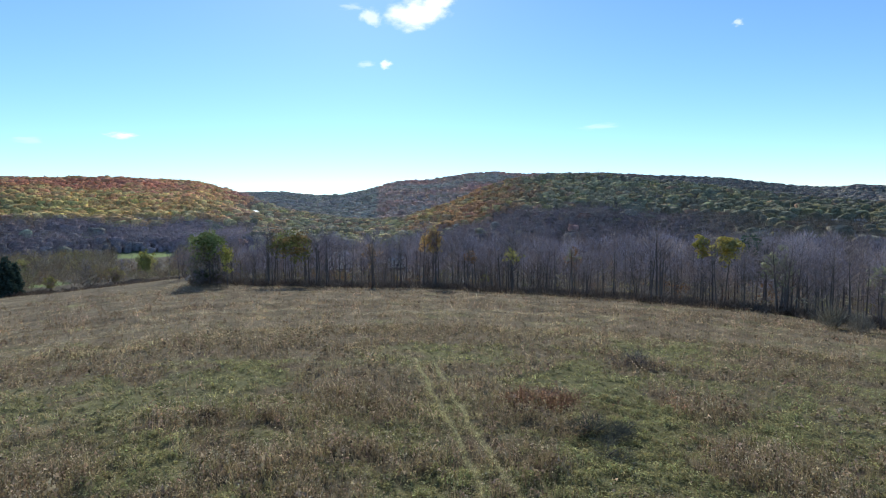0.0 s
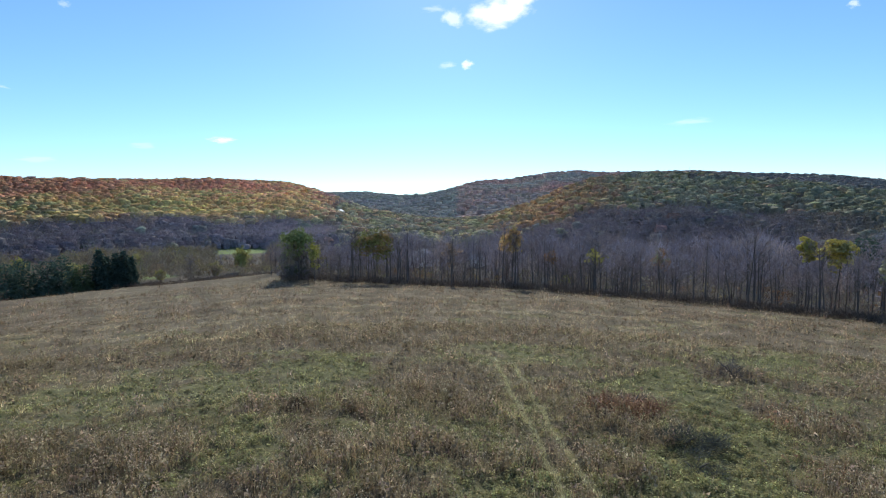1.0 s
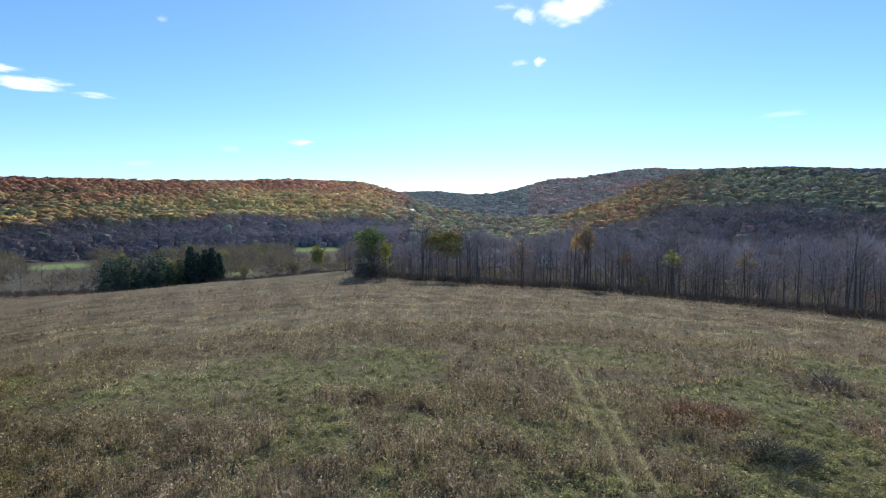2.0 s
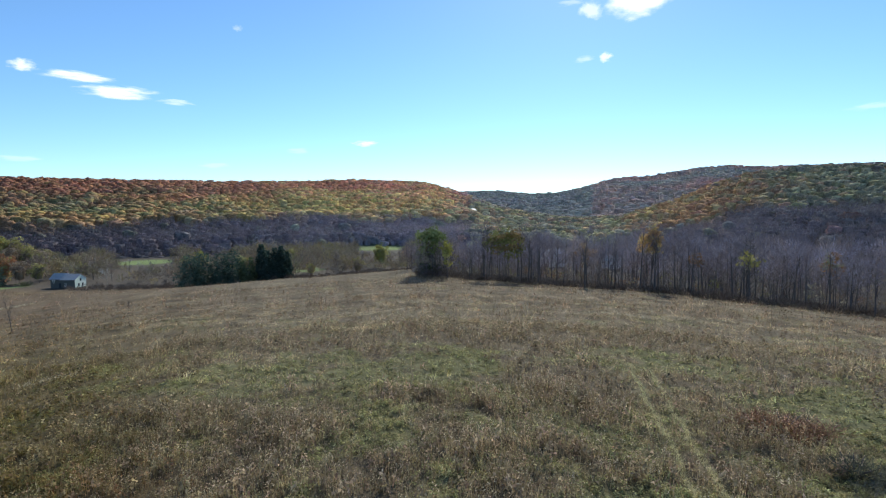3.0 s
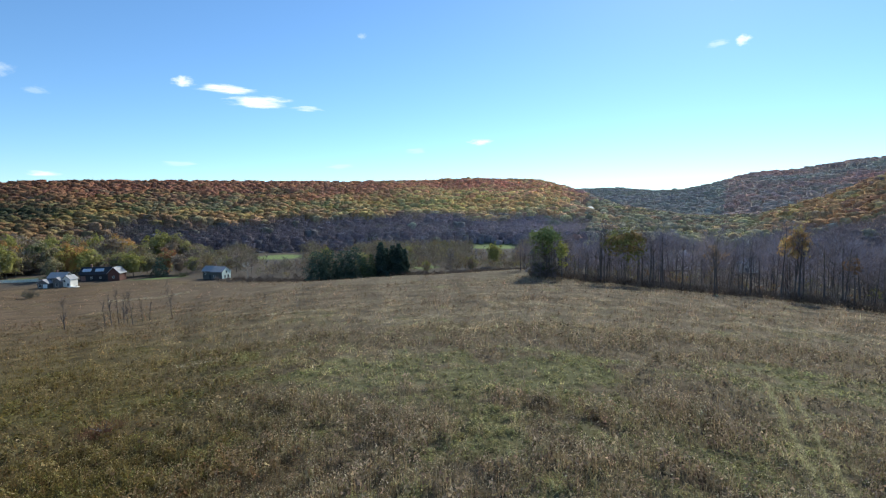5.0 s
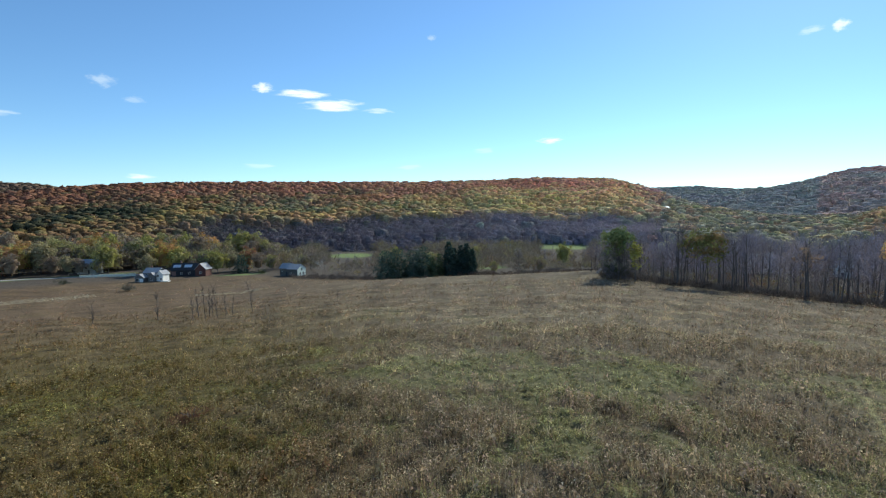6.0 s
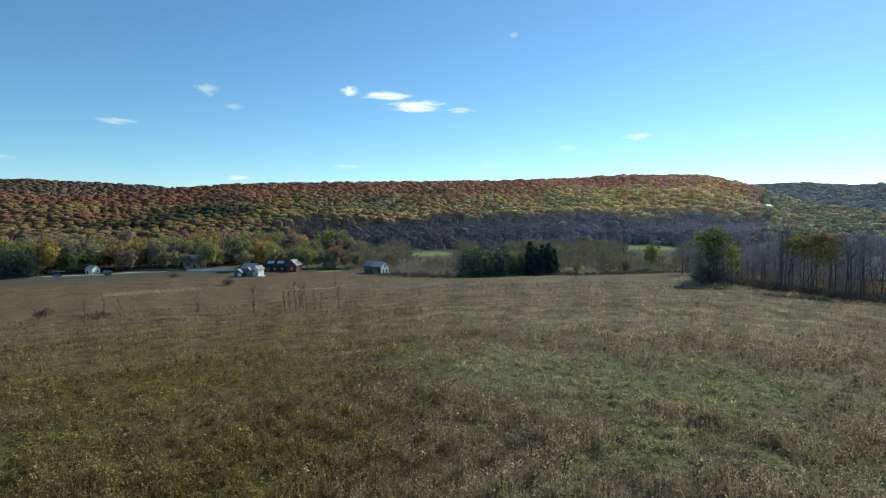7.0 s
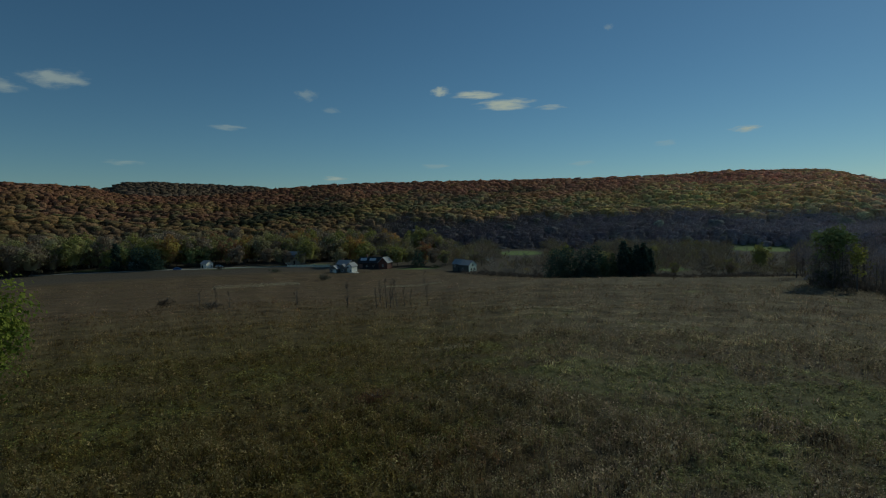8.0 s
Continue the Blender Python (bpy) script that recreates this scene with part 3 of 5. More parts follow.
def far_stand():
    x, y = np.concatenate([np.stack(even_sector(14, -44, 23, 760, 2200, g), 1), np.stack(even_sector(22, -44, -12, 2200, 3050, g), 1),
                           np.stack(even_sector(15, 74, 98, 880, 1950, g), 1)]).T
    r, az = np.hypot(x, y), bearing(x, y)
    keep = (r < table(BEHIND, az, 1) * 1.01) & (hill_part(x, y) > 1.02)
    x, y, az = x[keep], y[keep], az[keep]
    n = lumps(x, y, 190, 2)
    # haze is put into the crown colours: mostly greyed kinds, then brightened
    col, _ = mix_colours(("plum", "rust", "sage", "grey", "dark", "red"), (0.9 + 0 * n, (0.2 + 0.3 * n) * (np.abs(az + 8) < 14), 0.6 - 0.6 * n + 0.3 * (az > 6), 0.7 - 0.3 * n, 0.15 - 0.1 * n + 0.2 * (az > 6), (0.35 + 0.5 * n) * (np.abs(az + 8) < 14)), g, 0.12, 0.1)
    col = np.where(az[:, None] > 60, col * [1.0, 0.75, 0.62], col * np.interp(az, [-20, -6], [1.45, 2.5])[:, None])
    tall = 15 * g.uniform(0.8, 1.2, len(x))
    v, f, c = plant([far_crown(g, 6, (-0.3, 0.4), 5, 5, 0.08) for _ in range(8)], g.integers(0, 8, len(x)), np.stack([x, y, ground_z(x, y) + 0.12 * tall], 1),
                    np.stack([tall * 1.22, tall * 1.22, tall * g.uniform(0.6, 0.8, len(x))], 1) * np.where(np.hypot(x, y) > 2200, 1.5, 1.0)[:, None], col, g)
    thing("distant_woods", mesh_from("distant_woods", v, f, c, True), HILL, "distant wooded ridges in dull brown and green, haze put into the colour", "woods", "stuff")


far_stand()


# ---- the wood's edge beyond the field ----
def bare_tree(g, tall, limbs=13, twigs=8, steep=(0.5, 1.3), stout=0.5, low=0.30, reach=1.0, thin=1.0, girth=1.0):
    """A leafless tree: its trunk with limbs, and the crown of branches and twigs."""
    lean = g.normal(0, 0.045, 2)
    s = np.linspace(0, 1, 7)
    bend = np.cumsum(g.normal(0, 0.10, (7, 2)), 0)
    trunk = np.stack([lean[0] * s * tall + bend[:, 0] * s, lean[1] * s * tall + bend[:, 1] * s, s * tall * 0.93], 1)
    rad = girth * (g.uniform(0.007, 0.017) * tall * (1 - 0.9 * s) + 0.01)
    wood, fine = [tube(trunk, rad, 6)], []
    for k in range(limbs):
        h = low + (0.96 - low) * g.random() ** 0.7
        at = np.array([np.interp(h, s, trunk[:, i]) for i in range(3)])
        t, rise = g.uniform(0, 6.28), g.uniform(*steep)
        d = np.array([math.cos(t), math.sin(t), rise])
        d /= np.linalg.norm(d)
        n = reach * tall * g.uniform(0.17, 0.36) * (1.25 - h * 0.6)
        u = np.linspace(0, 1, 4)[:, None]
        line = at + d * n * u + np.array([0, 0, 0.12 * n]) * u * u + g.normal(0, 0.04 * n, (4, 3)) * u
        wood.append(tube(line, np.interp(h, s, rad) * stout * (1 - 0.75 * u[:, 0]) + 0.006, 4))
        for j in range(5):
            q = g.uniform(0.25, 1)
            b = np.array([np.interp(q, u[:, 0], line[:, i]) for i in range(3)])
            w = d + 0.9 * unit(1, g)[0] + np.array([0, 0, 0.35])
            w /= np.linalg.norm(w)
            m = n * g.uniform(0.3, 0.6)
            end = b + w * m
            fine.append(tube([b, (b + end) / 2 + g.normal(0, 0.05 * m, 3), end], [0.022 * thin, 0.015 * thin, 0.006 * thin], 3))
            o = b + w * m * g.uniform(0.15, 1, (twigs, 1))
            e = w + 0.9 * unit(twigs, g)
            e /= np.linalg.norm(e, axis=1)[:, None]
            side = np.cross(e, unit(twigs, g))
            side /= np.linalg.norm(side, axis=1)[:, None]
            v = np.stack([o - side * 0.016 * thin, o + side * 0.016 * thin, o + e * m * g.uniform(0.35, 0.8, (twigs, 1))], 1).reshape(-1, 3)
            fine.append((v, np.arange(3 * twigs).reshape(-1, 3)))
    return join(wood), join(fine)


g = np.random.default_rng(21)
TREES = []
for k in range(9):
    (wv, wf), (fv, ff) = bare_tree(g, 16.0)
    tone_k = np.array([(0.33, 0.285, 0.305), (0.36, 0.28, 0.25), (0.27, 0.235, 0.26)][k % 3]) * g.uniform(0.7, 1.25)
    wm, fm = mesh_from("trunk", wv, wf, None, True), mesh_from("crown", fv, ff, np.tile(tone_k, (len(fv), 1)))
    wm.materials.append(BARK)
    fm.materials.append(BARE)
    TREES.append((wm, fm))


def edge_tree(k, at, turn, size, label="tall leafless grey-brown tree at the wood's edge", group="bare trees of the wood's edge"):
    root = tagged(new("bare_tree"), label, "tree", group)
    root.matrix_world = Matrix.LocRotScale(at, Euler((0, 0, turn)), (size, size, size))
    part("trunk", TREES[k][0], None, root)
    part("crown", TREES[k][1], None, root)
    return root


def wood_edge(az):
    return float(np.interp(az, [-60, -40, -24, -8, 5, 19, 24], [120, 127, 137, 147, 153, 160, 166]))


count = 0
while count < 297:
    az = g.uniform(-46, 24.3) if count < 285 else g.uniform(20.4, 24.6)
    r = wood_edge(az) + 34 * g.random() ** 1.6
    edge_tree(int(g.integers(0, 9)), place(az, r, -0.1), g.uniform(0, 6.28), (g.uniform(0.60, 1.12) + 0.16 * math.sin(az * 0.9) * math.sin(az * 0.37 + 1)) * (0.9 if az > 18 else 1.0))
    count += 1


def deep_woods():
    x, y = sector(1700, -52, 26, 165, 400, g)
    r, az = np.hypot(x, y), bearing(x, y)
    edge = np.array([wood_edge(a) for a in az])
    keep = (r > edge + 26) & (r < np.interp(az, [-50, 15, 22, 26], [400, 380, 300, 260]))
    keep &= ~((np.abs(az - 10.3) < 0.35) & (r < 320)) & ~((np.abs(az - 4.1) < 0.6) & (r < 310))   # two gaps that let the pale houses added behind show
    x, y = x[keep], y[keep]
    protos = []
    for _ in range(6):
        s = np.linspace(0, 1, 4)
        stem = tube(np.stack([g.normal(0, 0.008, 4), g.normal(0, 0.008, 4), s * 0.8], 1), 0.012 * (1 - 0.8 * s), 4)
        both = join([stem, twig_crown(g, 125, 0.16, 0.0042, (0.24, 0.24, 0.27), 0.68)])
        protos.append((*both, np.where(np.arange(len(both[0])) < len(stem[0]), 0.38, 1.0)[:, None] * np.ones((1, 3))))
    tall = 16 * g.uniform(0.55, 1.10, len(x)) * (1 + 0.22 * lumps(x, y, 16, 2))
    v, f, c = plant(protos, g.integers(0, 6, len(x)), np.stack([x, y, ground_z(x, y) - 0.1], 1), tall, np.where(g.random((len(x), 1)) < 0.45, [[0.37, 0.29, 0.26]], [[0.32, 0.285, 0.33]]) * g.uniform(0.55, 1.25, (len(x), 1)) * (1 + 0.55 * lumps(x, y, 11, 7))[:, None], g)
    thing("bare_woods", mesh_from("bare_woods", v, f, c), BARE, "deep woods of leafless grey-brown trees", "woods", "stuff")


deep_woods()


def understory():
    """Young growth and brush under the bare trees."""
    x, y = sector(4200, -50, 25, 120, 330, g)
    r, az = np.hypot(x, y), bearing(x, y)
    edge = np.interp(az, [-60, -40, -24, -8, 5, 19, 24], [120, 127, 137, 147, 153, 160, 166])
    keep = (r > edge + 2) & (g.random(len(x)) < np.clip(1.5 - (r - edge) / 110, 0.15, 1))
    x, y = x[keep], y[keep]
    tall = g.uniform(1.8, 6.5, len(x)) * np.where(g.random(len(x)) < 0.2, 1.6, 1)
    protos = [twig_crown(g, 62, 0.30, 0.008, (0.30, 0.30, 0.45), 0.42) for _ in range(5)] + [crown(g, 7, 7, 0.045, (0.34, 0.34, 0.40), 0.5, 0.12) for _ in range(3)]
    n = lumps(x, y, 25, 2)
    col, _ = mix_colours(("ash", "grey", "rust", "olive"), (1 + 0 * n, 1 + 0.4 * n, 0.25 + 0.2 * n, 0.2 - 0.1 * n), g)
    col *= 0.95
    leafed = g.random(len(x)) < 0.17
    # the palest tan puts sunlit flecks into the leaf colour
    col[leafed] = np.array([[0.34, 0.27, 0.14], [0.30, 0.27, 0.10], [0.30, 0.17, 0.09], [0.50, 0.43, 0.29]])[g.integers(0, 4, leafed.sum())]
    v, f, c = plant(protos, np.where(leafed, 5 + g.integers(0, 3, len(x)), g.integers(0, 5, len(x))), np.stack([x, y, ground_z(x, y) - 0.1], 1), np.stack([tall * 0.9, tall * 0.9, tall], 1), col, g, 0.05)
    thing("undergrowth", mesh_from("undergrowth", v, f, c), BARE, "leafless undergrowth between the trunks of the woods", "undergrowth", "stuff")


understory()


# ---- the field's weeds ----
def weed_seeded(g, stalks=2, leaves=2):
    """Dry stalks gone to seed, one metre high, with pale fluffy plumes."""
    v, c = [], []
    for _ in range(stalks):
        base = np.append(g.normal(0, 0.15, 2), 0)
        tip = base + np.append(g.normal(0, 0.10, 2), g.uniform(0.75, 1.1))
        side = np.append(unit(1, g)[0][:2], 0) * 0.022
        v.append(np.stack([base - side, base + side, tip]))
        c.append(np.tile([0.9, 0.9, 0.85], (3, 1)))
        leaf, _ = leaf_soup(base + (tip - base) * g.uniform(0.2, 0.8, (leaves, 1)) + g.normal(0, 0.07, (leaves, 3)), unit(leaves, g), 0.06, g)
        v.append(leaf)
        c.append(np.tile([0.85, 0.9, 0.75], (3 * leaves, 1)))
        head, _ = leaf_soup(tip + g.normal(0, 1, (2, 3)) * [0.05, 0.05, 0.07], unit(2, g), 0.036, g)
        v.append(head)
        c.append(np.tile([1.55, 1.62, 1.7], (6, 1)))
    v = np.concatenate(v)
    return v, np.arange(len(v)).reshape(-1, 3), np.concatenate(c)


def weed_grass(g, blades=8, wide=0.030, reach=0.34):
    """A tuft of grass one metre high: bent blades."""
    base = np.concatenate([g.normal(0, 0.16, (blades, 2)), np.zeros((blades, 1))], 1)
    tip = base + np.concatenate([g.normal(0, reach, (blades, 2)), g.uniform(0.4, 1.0, (blades, 1))], 1)
    side = unit(blades, g) * [1, 1, 0.2] * wide
    v = np.stack([base - side, base + side, tip], 1).reshape(-1, 3)
    c = np.repeat(g.uniform(0.6, 1.7, (blades, 1)), 3, 0) * [1, 1, 1]
    return v, np.arange(3 * blades).reshape(-1, 3), c


def weed_forb(g, leaves=11, size=0.10):
    """A leafy plant one metre high, its leaves in a rounded clump."""
    d = unit(leaves, g)
    p = np.abs(d) * np.sign(d + [0, 0, 9]) * [0.34, 0.34, 0.75] * g.uniform(0.6, 1.05, (leaves, 1)) + [0, 0, 0.12]
    v, f = leaf_soup(p, d * [1, 1, 0.3] + [0, 0, 0.9], size, g, 0.6)
    return v, f, np.repeat(g.uniform(0.65, 1.45, (leaves, 1)), 3, 0) * np.ones((1, 3))


g = np.random.default_rng(31)
KINDS = [weed_grass(g) for _ in range(5)] + [weed_forb(g) for _ in range(5)] + [weed_seeded(g) for _ in range(6)]
THIN_KINDS = [weed_grass(g, 4, 0.05, 0.45) for _ in range(10)] + [weed_seeded(g, 1, 1) for _ in range(6)]
FAR_KINDS = [weed_grass(g, 5, 0.05) for _ in range(5)] + [weed_forb(g, 8, 0.115) for _ in range(5)] + [weed_seeded(g, 2, 1) for _ in range(6)]


def weeds(name, label, n, az0, az1, r0, r1, size, thick, kinds):
    x, y = sector(n, az0, az1, r0, r1, g)
    r, az = np.hypot(x, y), bearing(x, y)
    edge = np.interp(az, [-180, -60, -40, -24, -8, 5, 19, 24, 26, 57, 62, 180], [118, 118, 126, 136, 146, 152, 158, 163, 236, 250, 285, 300])
    keep = r < edge
    x, y = x[keep], y[keep]
    w = field_tone(x, y) ** 1.9
    cum = np.cumsum(w / w.sum(1, keepdims=True), 1)
    k = (g.random(len(x))[:, None] > cum).sum(1).clip(0, 4)
    tuft = np.clip(1.3 * lumps(x, y, 1.05, 3.3), -1, 1)
    knot = np.clip(1.4 * lumps(x, y, 3.1, 6.6), -1, 1)
    col = TONES[k] * golden(x, y) * g.uniform(0.55, 1.28, (len(x), 1)) * ((1 + 0.16 * knot) * streaky(x, y))[:, None] * g.uniform(0.92, 1.08, (len(x), 3))
    col = col * np.interp(np.hypot(x, y), [70, 115], [1, 0.8])[:, None] * (1 + np.clip((np.hypot(x, y) - 70) / 45, 0, 1)[:, None] * [[0.04, -0.03, 0.0]])   # the farther stand is darker and browner
    leafy_k = 5 + g.integers(0, 5, len(x))
    blades = g.integers(0, 5, len(x))
    which = np.where(k == 0, np.where(g.random(len(x)) < 0.75, leafy_k, blades),
                     np.where(k == 1, blades, np.where(g.random(len(x)) < np.where(k == 4, 0.8, 0.2), leafy_k, 10 + g.integers(0, 6, len(x)))))
    tall = np.array([0.36, 0.45, 0.88, 0.85, 0.55])[k] * g.uniform(0.7, 1.3, len(x)) * size * (0.2 + 0.8 * np.clip(rut_gap(x, y) / 0.38, 0, 1))
    tall = tall * np.clip(0.9 + np.where(k == 1, 0.25, 0.45) * tuft + 0.40 * lumps(x, y, 4.3, 8.1) + 0.2 * knot, 0.35, 1.7)
    tall = np.minimum(tall, 1.5) * np.clip(streaky(x, y), 0.5, 1.4)
    wide = np.clip(tall, 0.55, 0.9) * thick
    v, f, c = plant(kinds, which, np.stack([x, y, ground_z(x, y) - 0.03], 1), np.stack([wide, wide, tall], 1), col, g, 0.08)
    thing(name, mesh_from(name, v, f, c), WEED, label, "weeds", "stuff")


weeds("field_weeds", "dry goldenrod gone to seed among green grass", 43000, -43, 100, 20, 44, 1.0, 1.0, KINDS)
weeds("field_weeds", "dry seeding weeds between green patches", 38000, -43, 100, 44, 78, 1.0, 1.3, FAR_KINDS)
weeds("field_weeds", "low dry weeds and grass of the near field", 6500, 100, 317, 0.5, 26, 1.0, 1.15, FAR_KINDS)
weeds("field_weeds", "dry weeds and grass below the camera", 8000, -43, 100, 0.3, 20, 1.0, 1.0, KINDS)
weeds("field_weeds", "brown dry weeds across the middle of the field", 16500, -43, 100, 70, 112, 1.0, 1.4, FAR_KINDS)
weeds("field_weeds", "scattered brown weeds across the field", 12500, -43, 100, 104, 165, 1.0, 1.5, FAR_KINDS)
weeds("field_weeds", "straw-coloured dry grass across the field", 27000, -43, 100, 74, 165, 0.9, 1.4, THIN_KINDS)
weeds("field_weeds", "thin dry brown grass of the far field", 20000, 22, 100, 160, 300, 0.8, 1.7, THIN_KINDS)


def flattened_grass():
    """Pale grass pressed flat in the ruts, and in the streaks across the far field."""
    xs, ys = [], []
    for line in RUTS:
        p = np.array([(-math.sin(math.radians(a)) * r, math.cos(math.radians(a)) * r) for a, r in line])
        length = np.append(0, np.cumsum(np.hypot(*np.diff(p, axis=0).T)))
        t = g.uniform(0, length[-1], int(length[-1] * (32 if len(line) == 6 else 2.0)))
        xs.append(np.interp(t, length, p[:, 0]) + g.normal(0, 0.08, len(t)) + 0.12 * np.sin(t * 0.9))
        ys.append(np.interp(t, length, p[:, 1]) + g.normal(0, 0.11, len(t)))
    ruts = sum(len(q) for q in xs)
    for az, r, wide, deep in STREAKS:
        n = int(wide * deep * (14 if r < 150 else 7))
        u, a = wide * g.uniform(-1, 1, n), math.radians(az)
        w = deep * 0.5 * g.normal(0, 1, n) - 0.8 * np.sin(u * 0.5)
        xs.append(-math.sin(a) * (r + w) + math.cos(a) * u)
        ys.append(math.cos(a) * (r + w) + math.sin(a) * u)
    x, y = np.concatenate(xs), np.concatenate(ys)
    far = np.arange(len(x)) >= ruts
    tall = np.where(far, 0.55, 0.28) * g.uniform(0.6, 1.3, len(x))
    col = np.where(far[:, None], [[0.44, 0.37, 0.26]], [[0.49, 0.44, 0.26]]) * g.uniform(0.7, 1.25, (len(x), 1))
    wide = np.where(far, 0.9, 0.45)
    v, f, c = plant(KINDS[:5], g.integers(0, 5, len(x)), np.stack([x, y, ground_z(x, y) - 0.01], 1), np.stack([wide, wide, tall], 1), col, g, 0.15)
    thing("pale_grass", mesh_from("pale_grass", v, f, c), WEED, "pale flattened straw in the wheel ruts", "grass", "stuff")


flattened_grass()


# ---- trees of the valley and the wood's edge, one by one ----
def leafy_tree(g, tall, colour, clumps=26, per=26, leaf=0.035, spread=(0.34, 0.34, 0.36), middle=0.60, second=None, heart=0.0):
    """Meshes of a tree in leaf: trunk with limbs, and crown; heart: how far a dense leaf mass fills the crown."""
    (wv, wf), _ = bare_tree(g, tall, 9, 1)
    cv, cf = crown(g, clumps, per, leaf, spread, middle, min(0.13, 0.42 * min(spread)))
    col = np.tile(np.array(colour), (clumps, 1)) * g.uniform(0.75, 1.25, (clumps, 1))
    if second is not None:
        pick = g.random(clumps) < 0.4
        col[pick] = np.array(second) * g.uniform(0.8, 1.2, (pick.sum(), 1))
    tint = np.repeat(np.repeat(col, per, 0), 3, 0)
    if heart:
        hv, hf = lobed_dome(g, 10, (-0.6, -0.2, 0.2, 0.55, 0.85), 9, tuple(heart * q * 1.25 for q in spread), middle)
        hv[:10, 2] = middle - 0.75 * spread[2]
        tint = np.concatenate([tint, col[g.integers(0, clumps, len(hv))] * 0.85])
        cv, cf = join([(cv, cf), (hv, hf)])
    wm = mesh_from("trunk", wv, wf, None, True)
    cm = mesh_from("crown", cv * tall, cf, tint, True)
    wm.materials.append(BARK)
    cm.materials.append(LEAF)
    return wm, cm


def stand_tree(name, meshes, at, turn, size, label, group=""):
    root = tagged(new(name), label, "tree", group)
    root.matrix_world = Matrix.LocRotScale(at, Euler((0, 0, turn)), size if isinstance(size, tuple) else (size, size, size))
    part("trunk", meshes[0], None, root)
    part("crown", meshes[1], None, root)
    return root


g = np.random.default_rng(41)
P = PALETTE
YELLOW_GREEN, PALE, BROWN_OAK = (0.30, 0.275, 0.075), (0.24, 0.24, 0.15), (0.26, 0.15, 0.08)
# at the wood's edge: degrees left, metres off, height, colours, spread, middle of the crown, label
for az, r, tall, one, two, spread, middle, label in [
        (22.9, 164, 15.0, (0.19, 0.205, 0.09), P["green"], (0.27, 0.27, 0.24), 0.74, "green-leaved tree at the corner of the wood"),
        (24.0, 166, 12.5, (0.19, 0.185, 0.125), P["grey"], (0.24, 0.24, 0.46), 0.50, "dull grey-green tree in leaf at the wood's corner"),
        (22.6, 168, 13.0, (0.17, 0.175, 0.11), P["grey"], (0.26, 0.26, 0.46), 0.48, "dull dark green tree at the wood's corner"),
        (21.3, 159, 11.4, YELLOW_GREEN, P["olive"], (0.15, 0.15, 0.38), 0.58, "slim yellow-green tree at the wood's edge"),
        (15.0, 160, 15.6, (0.17, 0.165, 0.06), (0.22, 0.15, 0.07), (0.38, 0.38, 0.26), 0.71, "round-crowned olive and brown oak at the wood's edge"),
        (0.4, 156, 17.6, (0.40, 0.25, 0.11), (0.44, 0.33, 0.13), (0.17, 0.17, 0.24), 0.76, "tall tree with an orange and gold crown"),
        (6.8, 157, 14.5, (0.22, 0.15, 0.10), (0.25, 0.18, 0.12), (0.18, 0.18, 0.26), 0.66, "thin oak with a few rusty leaves"),
        (-8.1, 151, 13.6, YELLOW_GREEN, P["olive"], (0.20, 0.20, 0.30), 0.68, "thin yellow-green tree with sparse leaves at the wood's edge"),
        (-26.6, 146, 18.2, (0.36, 0.29, 0.085), YELLOW_GREEN, (0.085, 0.085, 0.15), 0.80, "tall slim tree with a bright gold crown"),
        (-28.7, 148, 18.8, (0.36, 0.29, 0.085), (0.27, 0.25, 0.11), (0.15, 0.15, 0.17), 0.78, "broad golden-yellow tree at the wood's edge"),
        (-33.2, 140, 15.2, PALE, P["sage"], (0.19, 0.19, 0.30), 0.68, "pale green tree at the wood's edge"),
        (-14.5, 146, 14.2, BROWN_OAK, PALE, (0.16, 0.16, 0.22), 0.70, "thin tree keeping a few brown leaves"),
        (-3.6, 152, 13.0, BROWN_OAK, P["grey"], (0.15, 0.15, 0.25), 0.64, "thin oak with sparse brown leaves"),
        (23.6, 162, 5.2, (0.075, 0.085, 0.045), P["plum"], (0.42, 0.42, 0.46), 0.46, "dark leafy thicket at the corner of the wood"),
        (22.2, 161, 4.6, (0.08, 0.075, 0.05), P["plum"], (0.45, 0.45, 0.46), 0.46, "dark brown thicket at the corner of the wood"),
        (-40.2, 150, 13.5, PALE, P["grey"], (0.2, 0.2, 0.28), 0.70, "dull sage-green tree at the wood's edge")]:
    sparse = "few" in label or "sparse" in label
    full = "corner" in label or "oak" in label and not sparse
    one, two = (tuple(1.35 * np.array(q)) for q in (one, two))
    m = leafy_tree(g, tall, one, 20 if sparse else 44 if "dull" in label else 85 if full else 50, 12 if sparse else 15 if "dull" in label else 22 if full else 18, 0.022, spread, middle, two)
    stand_tree("tree", m, place(az, r, -0.1), g.uniform(0, 6), 1.0, label)

# patterns for the valley's trees, each 12 m high
VALLEY = []
for one, two, word in [(P["gold"], P["orange"], "golden-leaved"), (YELLOW_GREEN, P["olive"], "yellow-green"), (P["olive"], (0.27, 0.21, 0.145), "dull olive"), (P["rust"], P["olive"], "rusty brown"),
                       (P["green"], P["olive"], "green-leaved"), ((0.31, 0.265, 0.135), (0.28, 0.22, 0.13), "pale grey-green"), ((0.27, 0.195, 0.135), (0.29, 0.225, 0.155), "dull brown")]:
    one, two = (tuple(1.1 * np.array(q) + 0.08 * sum(q) / 3) for q in (one, two))
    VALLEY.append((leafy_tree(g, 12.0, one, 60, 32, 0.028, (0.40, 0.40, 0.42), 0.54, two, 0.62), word))


